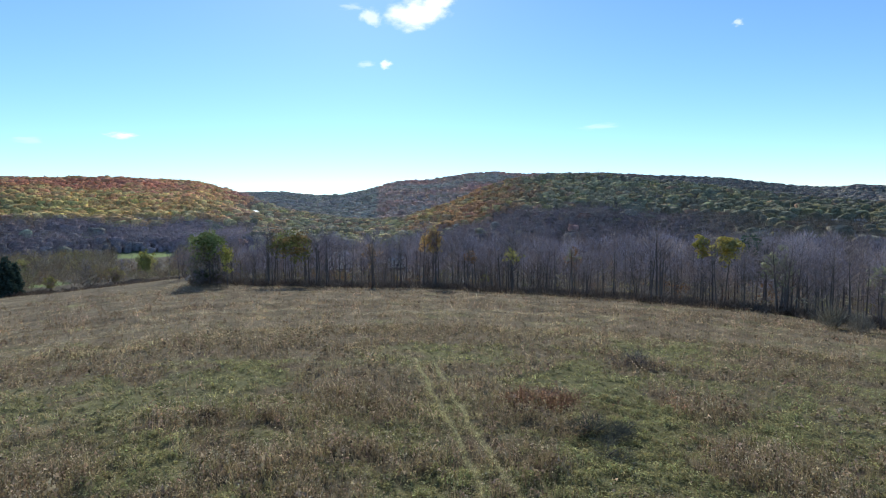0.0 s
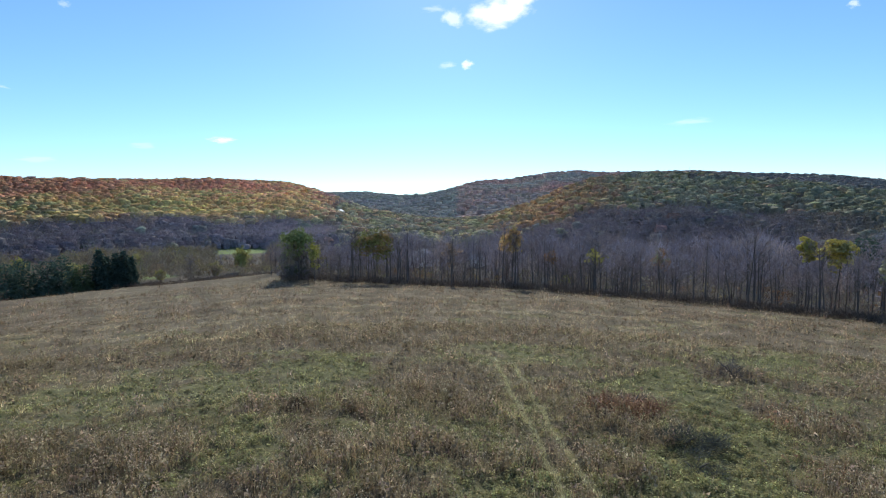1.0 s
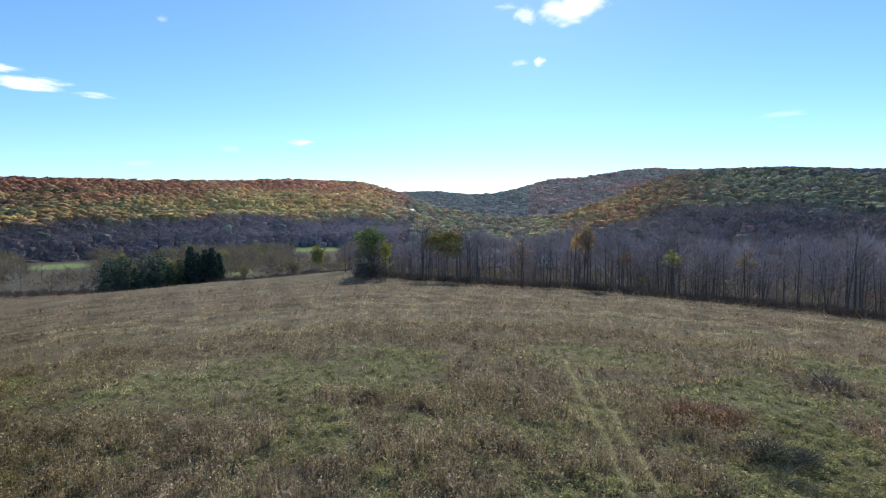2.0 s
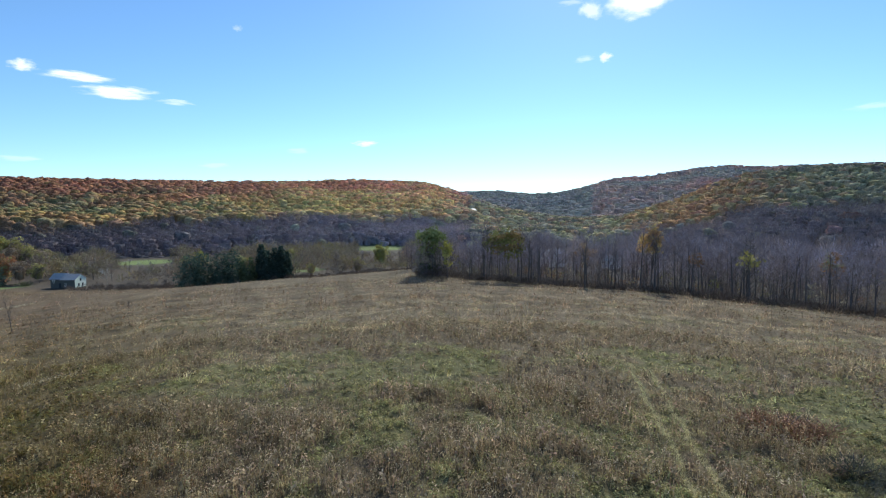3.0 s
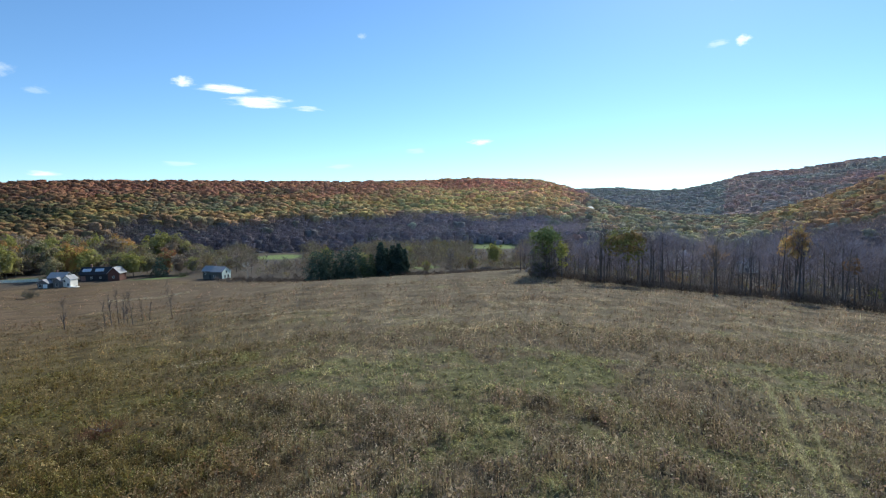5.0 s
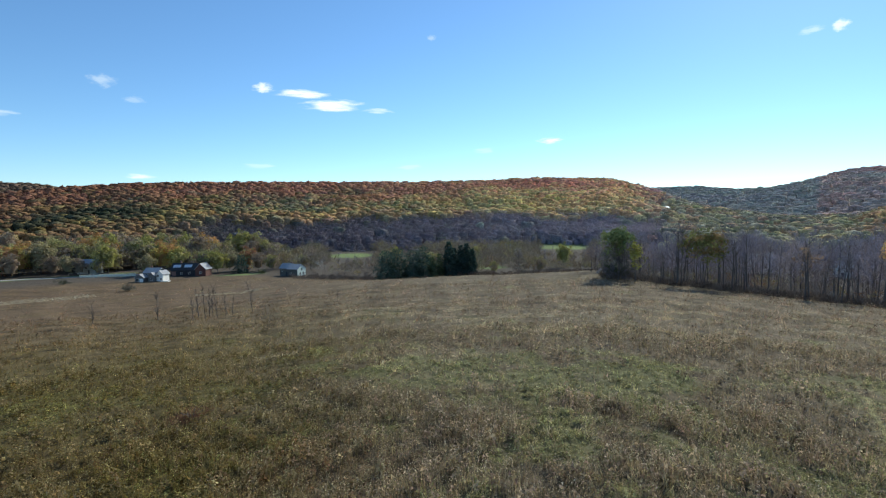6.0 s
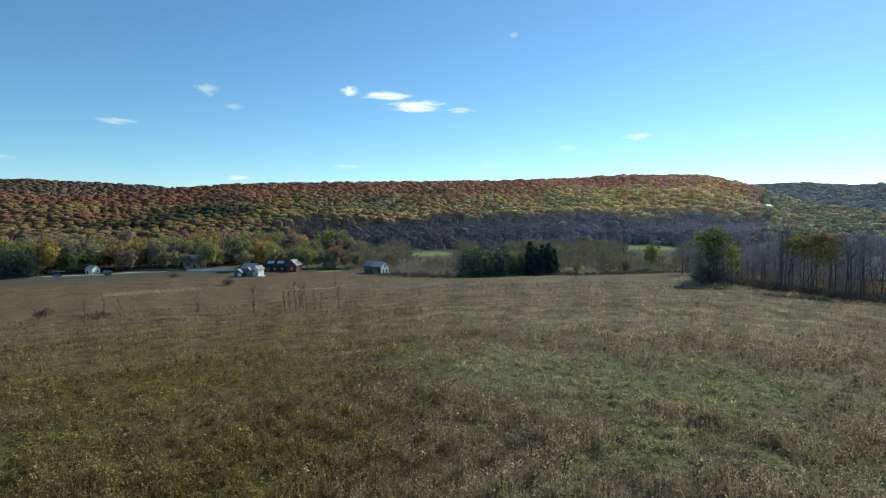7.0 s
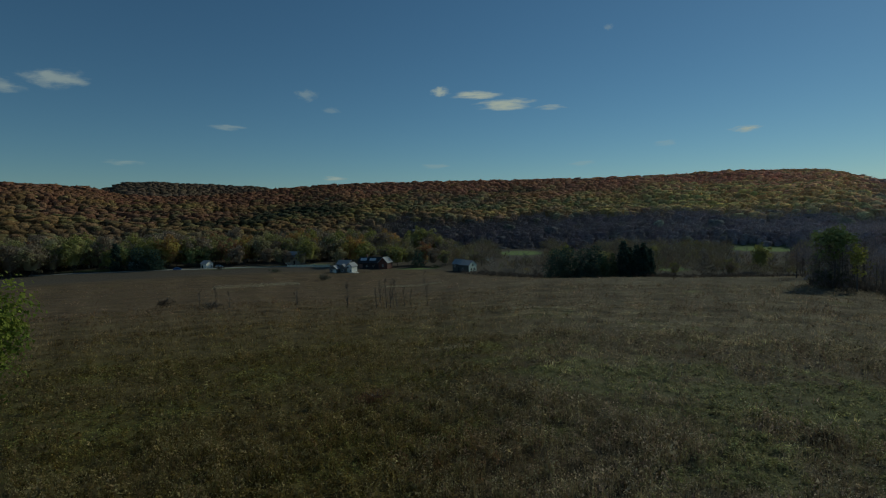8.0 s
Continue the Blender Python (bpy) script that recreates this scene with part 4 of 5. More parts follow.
def valley_tree(kind, az, r, tall, wide=1.0):
    m, word = VALLEY[kind]
    s = tall / 12.0
    return stand_tree("tree", m, place(az, r, -0.1), g.uniform(0, 6.28), (s * wide, s * wide, s), word + " tree in the valley", word + " valley trees")


# round the houses: kind, degrees left, metres off, height, breadth
for row in [(0, 86.3, 362, 19, 1.0), (1, 88.2, 372, 17, 1.0), (4, 85.0, 368, 15, 1.0), (3, 80.9, 362, 16, 1.0), (0, 79.6, 366, 17, 0.9), (2, 78.4, 368, 14, 1.0), (6, 77.3, 352, 10, 1.1),
            (6, 80.2, 352, 12, 1.0), (1, 73.2, 345, 16, 0.9), (2, 75.8, 372, 16, 1.0), (5, 72.6, 352, 13, 0.8), (0, 68.6, 332, 17, 1.0), (1, 67.6, 326, 14, 1.1), (2, 65.2, 318, 12, 1.2), (6, 75.4, 344, 9, 1.0), (2, 74.0, 340, 9, 0.8), (5, 76.2, 346, 11, 0.9), (4, 84.4, 360, 13, 1.0), (2, 82.2, 372, 15, 1.1), (5, 70.2, 318, 11, 1.0),
            (1, 64.0, 312, 12.5, 1.1), (5, 62.9, 318, 11, 1.0), (3, 61.2, 322, 13, 0.9), (6, 60.2, 312, 10, 1.0), (2, 58.9, 308, 9, 1.0), (5, 55.0, 306, 9, 0.9), (2, 53.6, 290, 9, 1.0),
            (5, 52.2, 300, 10, 0.9), (2, 50.4, 285, 9.5, 0.9), (5, 49.2, 262, 9, 0.9), (1, 46.2, 330, 11, 0.8), (1, 35.7, 262, 6, 1.0), (5, 33.0, 300, 11, 0.8), (2, 30.2, 290, 12, 0.8),
            (1, 28.3, 300, 13, 0.8), (5, 26.4, 300, 11, 0.8), (1, 93.4, 392, 14, 0.9), (4, 91.5, 372, 16, 1.0), (4, 90.2, 366, 15, 0.9), (2, 96.5, 395, 15, 1.1), (1, 98.5, 390, 14, 1.0)]:
    if row[1] < 56 and row[0] in (2, 5):
        edge_tree(int(g.integers(0, 9)), place(row[1], row[2], -0.1), g.uniform(0, 6.28), row[3] / 16, "leafless grey tree on the valley floor", "bare trees of the valley")
    else:
        valley_tree(*row)
for _ in range(80):                       # the tall row behind the houses
    valley_tree(int(g.choice([2, 5, 6, 1, 3, 0, 4], p=[0.27, 0.09, 0.26, 0.15, 0.10, 0.08, 0.05])), g.uniform(58.5, 104), g.uniform(364, 420), g.uniform(13, 21), g.uniform(0.8, 1.05))
for _ in range(120):                      # the looser growth over the valley floor
    az, r = g.uniform(24.5, 104), g.uniform(250, 445)
    if az < 57:
        r = g.uniform(248, 430)
    else:
        r = max(r, 362 + 10 * g.random())
    p = place(az, r)
    if meadow_part(p.x, p.y) > 0.05 or (53 < az < 61 and r < 300) or (48.6 < az < 53 and r > 290) or (25.4 < az < 30.6 and r > 350):
        continue
    if az < 57 and g.random() < 0.8:
        edge_tree(int(g.integers(0, 9)), p + Vector((0, 0, -0.1)), g.uniform(0, 6.28), g.uniform(0.42, 0.72), "leafless grey tree on the valley floor", "bare trees of the valley")
        continue
    valley_tree(int(g.choice([2, 5, 6, 1, 4, 3], p=[0.3, 0.3, 0.18, 0.1, 0.07, 0.05])), az, r, g.uniform(7, 13) * (1.4 if az > 62 else 1.0), g.uniform(0.8, 1.2))


def valley_growth():
    """The scrubby thicket of small trees over the valley floor."""
    x, y = sector(2600, 24.5, 106, 246, 452, g)
    r, az = np.hypot(x, y), bearing(x, y)
    keep = (r > np.interp(az, [24, 25, 50, 56, 60, 75, 85, 106], [245, 250, 248, 300, 330, 362, 372, 395])) & (meadow_part(x, y) < 0.05) & (hill_part(x, y) < 0.12)
    keep &= (lumps(x, y, 24, 3) > -0.45) & ~((az > 48.6) & (az < 53) & (r > 325)) & ~((az > 25.4) & (az < 30.6) & (r > 370))
    x, y = x[keep], y[keep]
    n = lumps(x, y, 30, 5)
    col, k = mix_colours(("grey", "plum", "olive", "green", "rust", "gold"), (1.8 + 0 * n, 0.4 + 0.4 * n, 0.6 - 0.4 * n, 0.2 + 0 * n, 0.15 + 0.1 * n, 0.06 + 0 * n), g)
    col = col * [[1.28, 1.2, 1.05]]
    tall = g.uniform(4.5, 11, len(x)) * np.interp(bearing(x, y), [24, 25.5, 26.5, 30, 31, 42.5, 43.5, 46, 47, 49, 50, 53, 54, 58, 66, 106], [1, 1, 0.6, 0.6, 1, 1, 0.6, 0.6, 1, 1, 0.6, 0.6, 1, 1.05, 1.5, 1.5])
    protos = [join([twig_crown(g, 85, 0.22, 0.013, (0.36, 0.36, 0.42), 0.52), crown(g, 7, 5, 0.035, (0.36, 0.36, 0.36), 0.55)]) for _ in range(5)]
    v, f, c = plant(protos, g.integers(0, 5, len(x)), np.stack([x, y, ground_z(x, y) - 0.1], 1), np.stack([tall * 1.05, tall * 1.05, tall], 1), col, g)
    thing("thicket", mesh_from("thicket", v, f, c), BARE, "scrubby grey and olive thicket on the valley floor", "thicket", "stuff")


valley_growth()


def conifer(g, tall, wide, tiers, colour):
    s = np.linspace(0, 1, 5)
    wv, wf = tube(np.stack([0 * s, 0 * s, s * tall * 0.97], 1), 0.014 * tall * (1 - 0.9 * s) + 0.01, 6)
    v, c = [], []
    for k in range(tiers):
        h = 0.06 + 0.92 * (k + 0.5) / tiers
        n = int(270 * (1.15 - h))
        t = g.uniform(0, 2 * np.pi, n)
        reach = wide * (1.04 - h) ** 0.4 * g.uniform(0.25, 1.0, n) ** 0.6 * (0.85 + 0.3 * np.sin(t * 3 + k))
        p = np.stack([np.cos(t) * reach, np.sin(t) * reach, h * tall + g.normal(0, 0.02 * tall, n) - 0.12 * reach], 1)
        a, _ = leaf_soup(p, np.stack([np.cos(t) * 0.4, np.sin(t) * 0.4, np.ones(n)], 1), 0.027 * tall, g, 0.9)
        v.append(a)
        c.append(np.repeat(np.array(colour) * g.uniform(0.7, 1.3, (n, 1)), 3, 0))
    v = np.concatenate(v)
    wm, cm = mesh_from("trunk", wv, wf, None, True), mesh_from("crown", v, np.arange(len(v)).reshape(-1, 3), np.concatenate(c))
    wm.materials.append(BARK)
    cm.materials.append(LEAF)
    return wm, cm


WIDE_PINE, TALL_PINE, SMALL_PINE = conifer(g, 10, 5.2, 13, (0.085, 0.122, 0.092)), conifer(g, 15, 3.3, 16, (0.07, 0.10, 0.08)), conifer(g, 10, 2.4, 10, (0.11, 0.145, 0.075))
for m, az, r, size, label in [(WIDE_PINE, 47.1, 224, 1.25, "broad dark green pine"), (WIDE_PINE, 45.9, 228, 1.35, "broad dark green pine"), (WIDE_PINE, 44.3, 225, 1.25, "broad dark green pine"),
                              (WIDE_PINE, 43.3, 229, 1.4, "broad dark green pine"), (SMALL_PINE, 42.3, 226, 0.9, "lighter green young pine"), (SMALL_PINE, 41.5, 230, 1.05, "lighter green young pine"),
                              (TALL_PINE, 40.5, 232, 1.05, "tall narrow dark spruce"), (TALL_PINE, 39.9, 240, 0.9, "tall narrow dark spruce"), (TALL_PINE, 38.0, 242, 0.85, "tall narrow dark spruce"), (TALL_PINE, 39.2, 236, 0.95, "tall narrow dark spruce"), (TALL_PINE, 38.6, 238, 1.0, "tall narrow dark spruce"),
                              (WIDE_PINE, 87.5, 352, 1.25, "dark green conifer beside a house"), (WIDE_PINE, 88.8, 356, 1.4, "dark green conifer beside a house"), (TALL_PINE, 90.6, 360, 1.1, "dark conifer among the valley trees"),
                              (TALL_PINE, 94.4, 384, 1.0, "dark conifer among the valley trees"), (WIDE_PINE, 61.8, 306, 1.0, "dark conifer between two houses"),
                              (WIDE_PINE, -30.6, 262, 2.0, "dark pine standing over the bare woods")]:
    stand_tree("pine", m, place(az, r, -0.1), g.uniform(0, 6), size, label)


# a pale-barked tree by the teal house
g = np.random.default_rng(43)
(wv, wf), (fv, ff) = bare_tree(g, 7.5, 15, 9, (0.3, 1.1), 0.7, 0.22, 1.2, 1.4)
pale_trunk, pale_crown = mesh_from("trunk", wv, wf, None, True), mesh_from("crown", fv, ff, np.tile([0.52, 0.48, 0.43], (len(fv), 1)))
pale_trunk.materials.append(solid("pale_smooth_bark", (0.50, 0.46, 0.41), 0.85, 0.3, 1.5, 12, 0.4))
pale_crown.materials.append(BARE)
stand_tree("tree", (pale_trunk, pale_crown), place(54.0, 262, -0.1), 0.7, 1.0, "small leafless pale-barked tree at the field's edge")


# ---- saplings and bushes standing in the field ----
def sapling(g, tall, limbs=7, twigs=4):
    (wv, wf), (fv, ff) = bare_tree(g, tall, limbs, twigs, (1.4, 3.2), 0.45, 0.08, 0.75, 0.55, 0.85)
    wm, fm = mesh_from("trunk", wv, wf, None, True), mesh_from("crown", fv, ff, np.tile([0.21, 0.165, 0.135], (len(fv), 1)))
    wm.materials.append(BARK)
    fm.materials.append(BARE)
    return wm, fm


for az, r, tall in [(61.0, 134, 8.6), (62.9, 135, 4.4), (63.5, 134, 5.2), (64.3, 132, 7.6), (65.0, 135, 7.2), (65.4, 134, 7.8), (66.0, 136, 6.8), (66.5, 135, 5.6), (64.7, 137, 6.6),
                    (69.5, 139, 7.4), (74.7, 144, 5.4), (82.4, 149, 6.0), (83.9, 152, 4.6), (81.2, 149, 4.8), (52.5, 128, 3.0)]:
    stand_tree("sapling", sapling(g, tall, 13, 6), place(az, r, -0.05), g.uniform(0, 6), 1.0, "thin leafless sapling standing in the field", "field saplings")


def bush(g, colour, count=420, width=0.02):
    stems = [tube([[0, 0, 0], [math.cos(t) * 0.12, math.sin(t) * 0.12, 0.3], [math.cos(t) * 0.32, math.sin(t) * 0.32, 0.75]], [0.02, 0.014, 0.006], 4) for t in g.uniform(0, 6.28, 9)]
    sv, sf = join(stems)
    clumps = []
    for _ in range(8):
        s, at = g.uniform(0.4, 0.75), np.append(g.normal(0, 0.24, 2), 0)
        cv, cf = twig_crown(g, count // 8, 0.26, width / s, (0.5, 0.5, 0.42), 0.45)
        clumps.append((cv * [s, s, s * g.uniform(0.7, 1.5)] + at, cf))
    v, f = join(clumps)
    v[:, 2] = np.maximum(v[:, 2], 0.0)
    sm, cm = mesh_from("stem", sv, sf, None, True), mesh_from("crown", v, f, np.tile(colour, (len(v), 1)) * g.uniform(0.8, 1.2, (len(v), 1)))
    sm.materials.append(BARK)
    cm.materials.append(BARE)
    return sm, cm


for az, r, tall, wide, colour, label in [(71.7, 250, 4.0, 5.5, (0.15, 0.14, 0.10), "round grey-green bush in the far field"), (87.1, 165, 3.4, 4.6, (0.16, 0.12, 0.09), "brown leafless bush in the field"),
                                         (82.9, 151, 2.6, 4.4, (0.17, 0.14, 0.11), "grey leafless bush in the field"), (-37.4, 112, 6.6, 6.0, (0.26, 0.23, 0.17), "pale leafless shrub by the woods"),
                                         (-39.1, 106, 4.2, 3.6, (0.22, 0.19, 0.15), "small leafless shrub by the woods"), (-11.3, 40.5, 1.25, 4.4, (0.24, 0.135, 0.095), "low red-brown bramble in the field"),
                                         (-12.8, 41.5, 1.1, 3.2, (0.22, 0.125, 0.09), "low red-brown bramble in the field"), (-16.6, 34.5, 1.25, 3.4, (0.11, 0.11, 0.08), "low dark thicket in the field"),
                                         (-18.8, 34.0, 1.0, 1.8, (0.10, 0.10, 0.08), "low dark thicket in the field"), (-21.0, 57, 1.7, 4.0, (0.16, 0.13, 0.115), "grey-brown bramble in the field"),
                                         (-17.8, 31.0, 0.9, 2.3, (0.17, 0.16, 0.12), "low grey bush in the field"), (-19.6, 36.0, 1.1, 2.6, (0.14, 0.135, 0.10), "low grey-green thicket in the field"), (67.2, 47, 1.0, 3.0, (0.20, 0.10, 0.06), "low reddish bramble in the field"),
                                         (23.8, 39, 0.9, 1.6, (0.12, 0.085, 0.065), "low dark brown thicket in the field"), (76.6, 300, 3.2, 5, (0.14, 0.14, 0.09), "grey-green bush by the road"),
                                         (81.8, 332, 3.0, 4.5, (0.14, 0.12, 0.09), "brown bush beside the field"), (59.9, 296, 2.6, 4.5, (0.13, 0.15, 0.07), "green bush beside the field")]:
    m = bush(g, colour, 1300 if r < 130 else 420, 0.006 if r < 130 else 0.018)
    root = tagged(new("bush"), label, "bush")
    root.matrix_world = Matrix.LocRotScale(place(az, r, -0.03), Euler((0, 0, g.uniform(0, 6))), (wide, wide, tall))
    part("stem", m[0], None, root)
    part("crown", m[1], None, root)


def brush_line():
    """Low brush along the foot of the woods."""
    n = 1900
    az = np.concatenate([g.uniform(-46, 24.6, n), g.uniform(25, 57, 700)])
    r = np.array([wood_edge(a) for a in az]) + g.normal(0, 1.6, len(az)) + g.exponential(4, len(az))
    r[n:] = np.interp(az[n:], [25, 35, 48, 57], [238, 236, 226, 256]) + g.exponential(7, 700)
    a = np.radians(az)
    x, y = -np.sin(a) * r, np.cos(a) * r
    v, f, c = plant([twig_crown(g, 30, 0.4, 0.04, (0.5, 0.5, 0.35), 0.4) for _ in range(4)], g.integers(0, 4, len(x)), np.stack([x, y, ground_z(x, y) - 0.1], 1),
                    g.uniform(0.8, 2.6, len(x)), np.array([0.17, 0.135, 0.11]) * g.uniform(0.7, 1.3, (len(x), 1)), g)
    thing("brush", mesh_from("brush", v, f, c), BARE, "low brown brush along the foot of the woods", "brush", "stuff")


brush_line()

# a tree in leaf close by
near_tree = leafy_tree(np.random.default_rng(5), 13.4, (0.27, 0.29, 0.06), 130, 85, 0.010, (0.34, 0.34, 0.27), 0.61, (0.17, 0.21, 0.045))
stand_tree("maple", near_tree, place(104.7, 43, -0.05), 1.0, 1.0, "leafy yellow-green maple standing in the field")


# ---- houses ----
WHITE = solid("white_clapboard", (0.88, 0.83, 0.74), 0.6, 0.10, 0.8, 7)
GREY_SIDING = solid("grey_siding", (0.17, 0.158, 0.145), 0.7, 0.12, 0.8, 7)
PALE_WALL = solid("pale_siding", (0.48, 0.45, 0.39), 0.7, 0.12, 0.8, 7)
MINT = solid("pale_green_siding", (0.74, 0.80, 0.68), 0.6, 0.10, 0.8, 7)
TEAL = solid("dark_teal_siding", (0.10, 0.095, 0.08), 0.7, 0.15, 0.8, 7)
DARK = solid("dark_brown_boards", (0.035, 0.032, 0.034), 0.8, 0.3, 0.8, 7)
BRICK_RED = solid("red_barn_boards", (0.13, 0.05, 0.035), 0.75, 0.25, 0.8, 7)
SHINGLE = solid("grey_shingles", (0.36, 0.345, 0.345), 0.85, 0.25, 1.2, 12, 0.4)
PALE_ROOF = solid("pale_metal_roof", (0.34, 0.35, 0.37), 0.45, 0.12, 0.6, 8)
GLASS = solid("window_glass", (0.03, 0.04, 0.05), 0.08, 0.1)
STONE = solid("chimney_brick", (0.25, 0.14, 0.11), 0.9, 0.3, 2, 14, 0.4)
PANEL = solid("roof_panels", (0.60, 0.61, 0.64), 0.45, 0.1)


def boxes(*rows):
    """A bmesh of boxes, each (x0, y0, z0, x1, y1, z1), edges slightly rounded."""
    bm = bmesh.new()
    for x0, y0, z0, x1, y1, z1 in rows:
        m = Matrix.LocRotScale(((x0 + x1) / 2, (y0 + y1) / 2, (z0 + z1) / 2), None, (x1 - x0, y1 - y0, z1 - z0))
        bmesh.ops.create_cube(bm, size=1, matrix=m)
    bmesh.ops.bevel(bm, geom=bm.edges[:], offset=0.015, segments=1, affect="EDGES")
    return bm


def gable_walls(w, d, h, rise):
    """Walls of a gabled block: w along the ridge (x), d across."""
    bm = bmesh.new()
    out = [[(-w / 2, -d / 2, 0), (-w / 2, d / 2, 0), (-w / 2, d / 2, h), (-w / 2, 0, h + rise), (-w / 2, -d / 2, h)]]
    out.append([(w / 2, y, z) for _, y, z in out[0]])
    a = [bm.verts.new(p) for p in out[0]]
    b = [bm.verts.new(p) for p in out[1]]
    bm.faces.new(a)
    bm.faces.new(b[::-1])
    for i in range(5):
        j = (i + 1) % 5
        bm.faces.new((a[i], b[i], b[j], a[j]))
    bmesh.ops.recalc_face_normals(bm, faces=bm.faces[:])
    return bm


def gable_roof(w, d, h, rise, eave=0.45, thick=0.22):
    """Two slabs meeting at the ridge, over the eaves."""
    bm = bmesh.new()
    s = rise / (d / 2)
    y, z = d / 2 + eave, h - eave * s
    top = h + rise
    line = [(-y, z), (0, top), (y, z), (y, z + thick), (0, top + thick * 1.15), (-y, z + thick)]
    a = [bm.verts.new((-w / 2 - eave, p, q + 0.02)) for p, q in line]
    b = [bm.verts.new((w / 2 + eave, p, q + 0.02)) for p, q in line]
    for i in range(6):
        j = (i + 1) % 6
        bm.faces.new((a[i], b[i], b[j], a[j]))
    for e in (a, b):
        bm.faces.new((e[0], e[1], e[4], e[5]))
        bm.faces.new((e[1], e[2], e[3], e[4]))
    bmesh.ops.recalc_face_normals(bm, faces=bm.faces[:])
    return bm


def block(root, x, y, turn, w, d, h, rise, wall, roof, windows=(), door=None, wall_label="", roof_label=""):
    """A gabled block of a house as its parts. windows: (side, along, up, width, height); sides: s, n (long), e, w (ends)."""
    m = pose(x, y, 0, 0, 0, turn)
    made = [part("wall", gable_walls(w, d, h + 1.2, rise), wall, root, wall_label)]
    made[0].matrix_local = m @ pose(0, 0, -1.2)
    r = part("roof", gable_roof(w, d, h, rise), roof, root, roof_label)
    r.matrix_local = m
    for side, along, up, ww, hh in windows:
        spin = {"s": 0, "e": 90, "n": 180, "w": 270}[side]
        off = d / 2 if side in "sn" else w / 2
        f = 0.09
        win = part("window", boxes((-ww / 2 - f, -0.06, -f, -ww / 2, 0.02, hh + f), (ww / 2, -0.06, -f, ww / 2 + f, 0.02, hh + f), (-ww / 2, -0.06, hh, ww / 2, 0.02, hh + f),
                                   (-ww / 2 - 0.05, -0.10, -f, ww / 2 + 0.05, 0.02, 0), (-0.03, -0.05, 0, 0.03, 0.02, hh)), WHITE, root, "white window frame")
        win.matrix_local = m @ pose(0, 0, 0, 0, 0, spin) @ pose(along, -off, up)
        part("pane", boxes((-ww / 2, -0.025, 0, ww / 2, 0.015, hh)), GLASS, win, "dark reflecting glass")
    if door:
        side, along, ww, hh, mat = door
        spin = {"s": 0, "e": 90, "n": 180, "w": 270}[side]
        dr = part("door", boxes((-ww / 2, -0.07, 0.05, ww / 2, 0.02, hh)), mat, root)
        dr.matrix_local = m @ pose(0, 0, 0, 0, 0, spin) @ pose(along, -(d / 2 if side in "sn" else w / 2), 0)
    return r


def house_root(az, r, turn, label, category="house", name="house", size=1.0):
    """A house at a place of the plan, its long side towards the camera, then turned."""
    root = tagged(new(name), label, category)
    p = place(az, r)
    root.matrix_world = Matrix.Translation(p) @ pose(0, 0, 0, 0, 0, az + turn) @ Matrix.Scale(size, 4)
    return root


def chimney(root, x, y, z0, z1):
    part("chimney", boxes((x - 0.35, y - 0.35, z0, x + 0.35, y + 0.35, z1), (x - 0.42, y - 0.42, z1, x + 0.42, y + 0.42, z1 + 0.15)), STONE, root, "brick chimney")


# a dark teal house with a pale green gable end
h1 = house_root(56.9, 279, -37, "dark teal house with a pale green gable and grey roof", size=0.93)
block(h1, -3.4, 0.6, 0, 6.0, 6.0, 4.1, 2.1, TEAL, SHINGLE, [("s", -1.5, 2.3, 0.9, 1.2)], ("s", 1.4, 1.0, 2.1, DARK))
block(h1, 3.0, -0.4, 0, 6.2, 7.2, 3.9, 2.1, TEAL, SHINGLE, [("s", -1.2, 0.8, 1.0, 1.2)])
e = part("gable_end", gable_walls(0.14, 7.2, 5.1, 2.1), MINT, h1, "pale green clapboard gable end")
e.matrix_local = pose(6.18, -0.4, -1.2)
for y, z in ((-1.3, 0.8), (1.3, 0.8), (0, 3.0)):
    w = part("window", boxes((0, -0.5, 0, 0.05, 0.5, 1.2)), GLASS, h1, "small dark window")
    w.matrix_local = pose(6.26, -0.4 + y, z)
chimney(h1, -1.2, 1.2, 4.5, 7.0)

# a white house with a front garage wing and a porch gable
# shade is put into its main walls as grey, sunlight into white sides
h2 = house_root(69.6, 290, -35, "white house with stepped gable roofs, shaded walls coloured grey", size=0.84)
block(h2, -0.5, 1.2, 0, 8.6, 6.6, 5.0, 2.3, GREY_SIDING, SHINGLE, [("s", -2.4, 3.0, 1.0, 1.3), ("s", 0.0, 3.0, 1.0, 1.3), ("s", 2.4, 3.0, 1.0, 1.3), ("s", 2.4, 0.7, 1.0, 1.3)], ("s", 0.2, 1.0, 2.1, DARK))
block(h2, -4.6, -3.4, 90, 5.4, 5.4, 2.6, 1.7, GREY_SIDING, SHINGLE, [("w", -1.3, 0.5, 1.6, 1.7)], ("w", 1.2, 2.2, 2.1, WHITE))
block(h2, 5.2, 0.2, 90, 6.0, 4.0, 4.2, 1.8, WHITE, SHINGLE, [("w", -0.9, 2.7, 0.9, 1.2), ("w", 0.9, 0.8, 0.9, 1.2)], None, "bright white clapboard wall")
# white boards added over the grey where the sun falls
for x, y, tall, wide in ((6.75, 0.2, 4.2, 6.0), (3.87, 1.2, 5.0, 6.6)):
    sw = part("sunlit_side_wall", boxes((0, -wide / 2 + 0.1, 0.1, 0.06, wide / 2 - 0.1, tall - 0.1)), WHITE, h2, "white board added for the sunlit side wall")
    sw.location = (x + 0.46, y, 0)
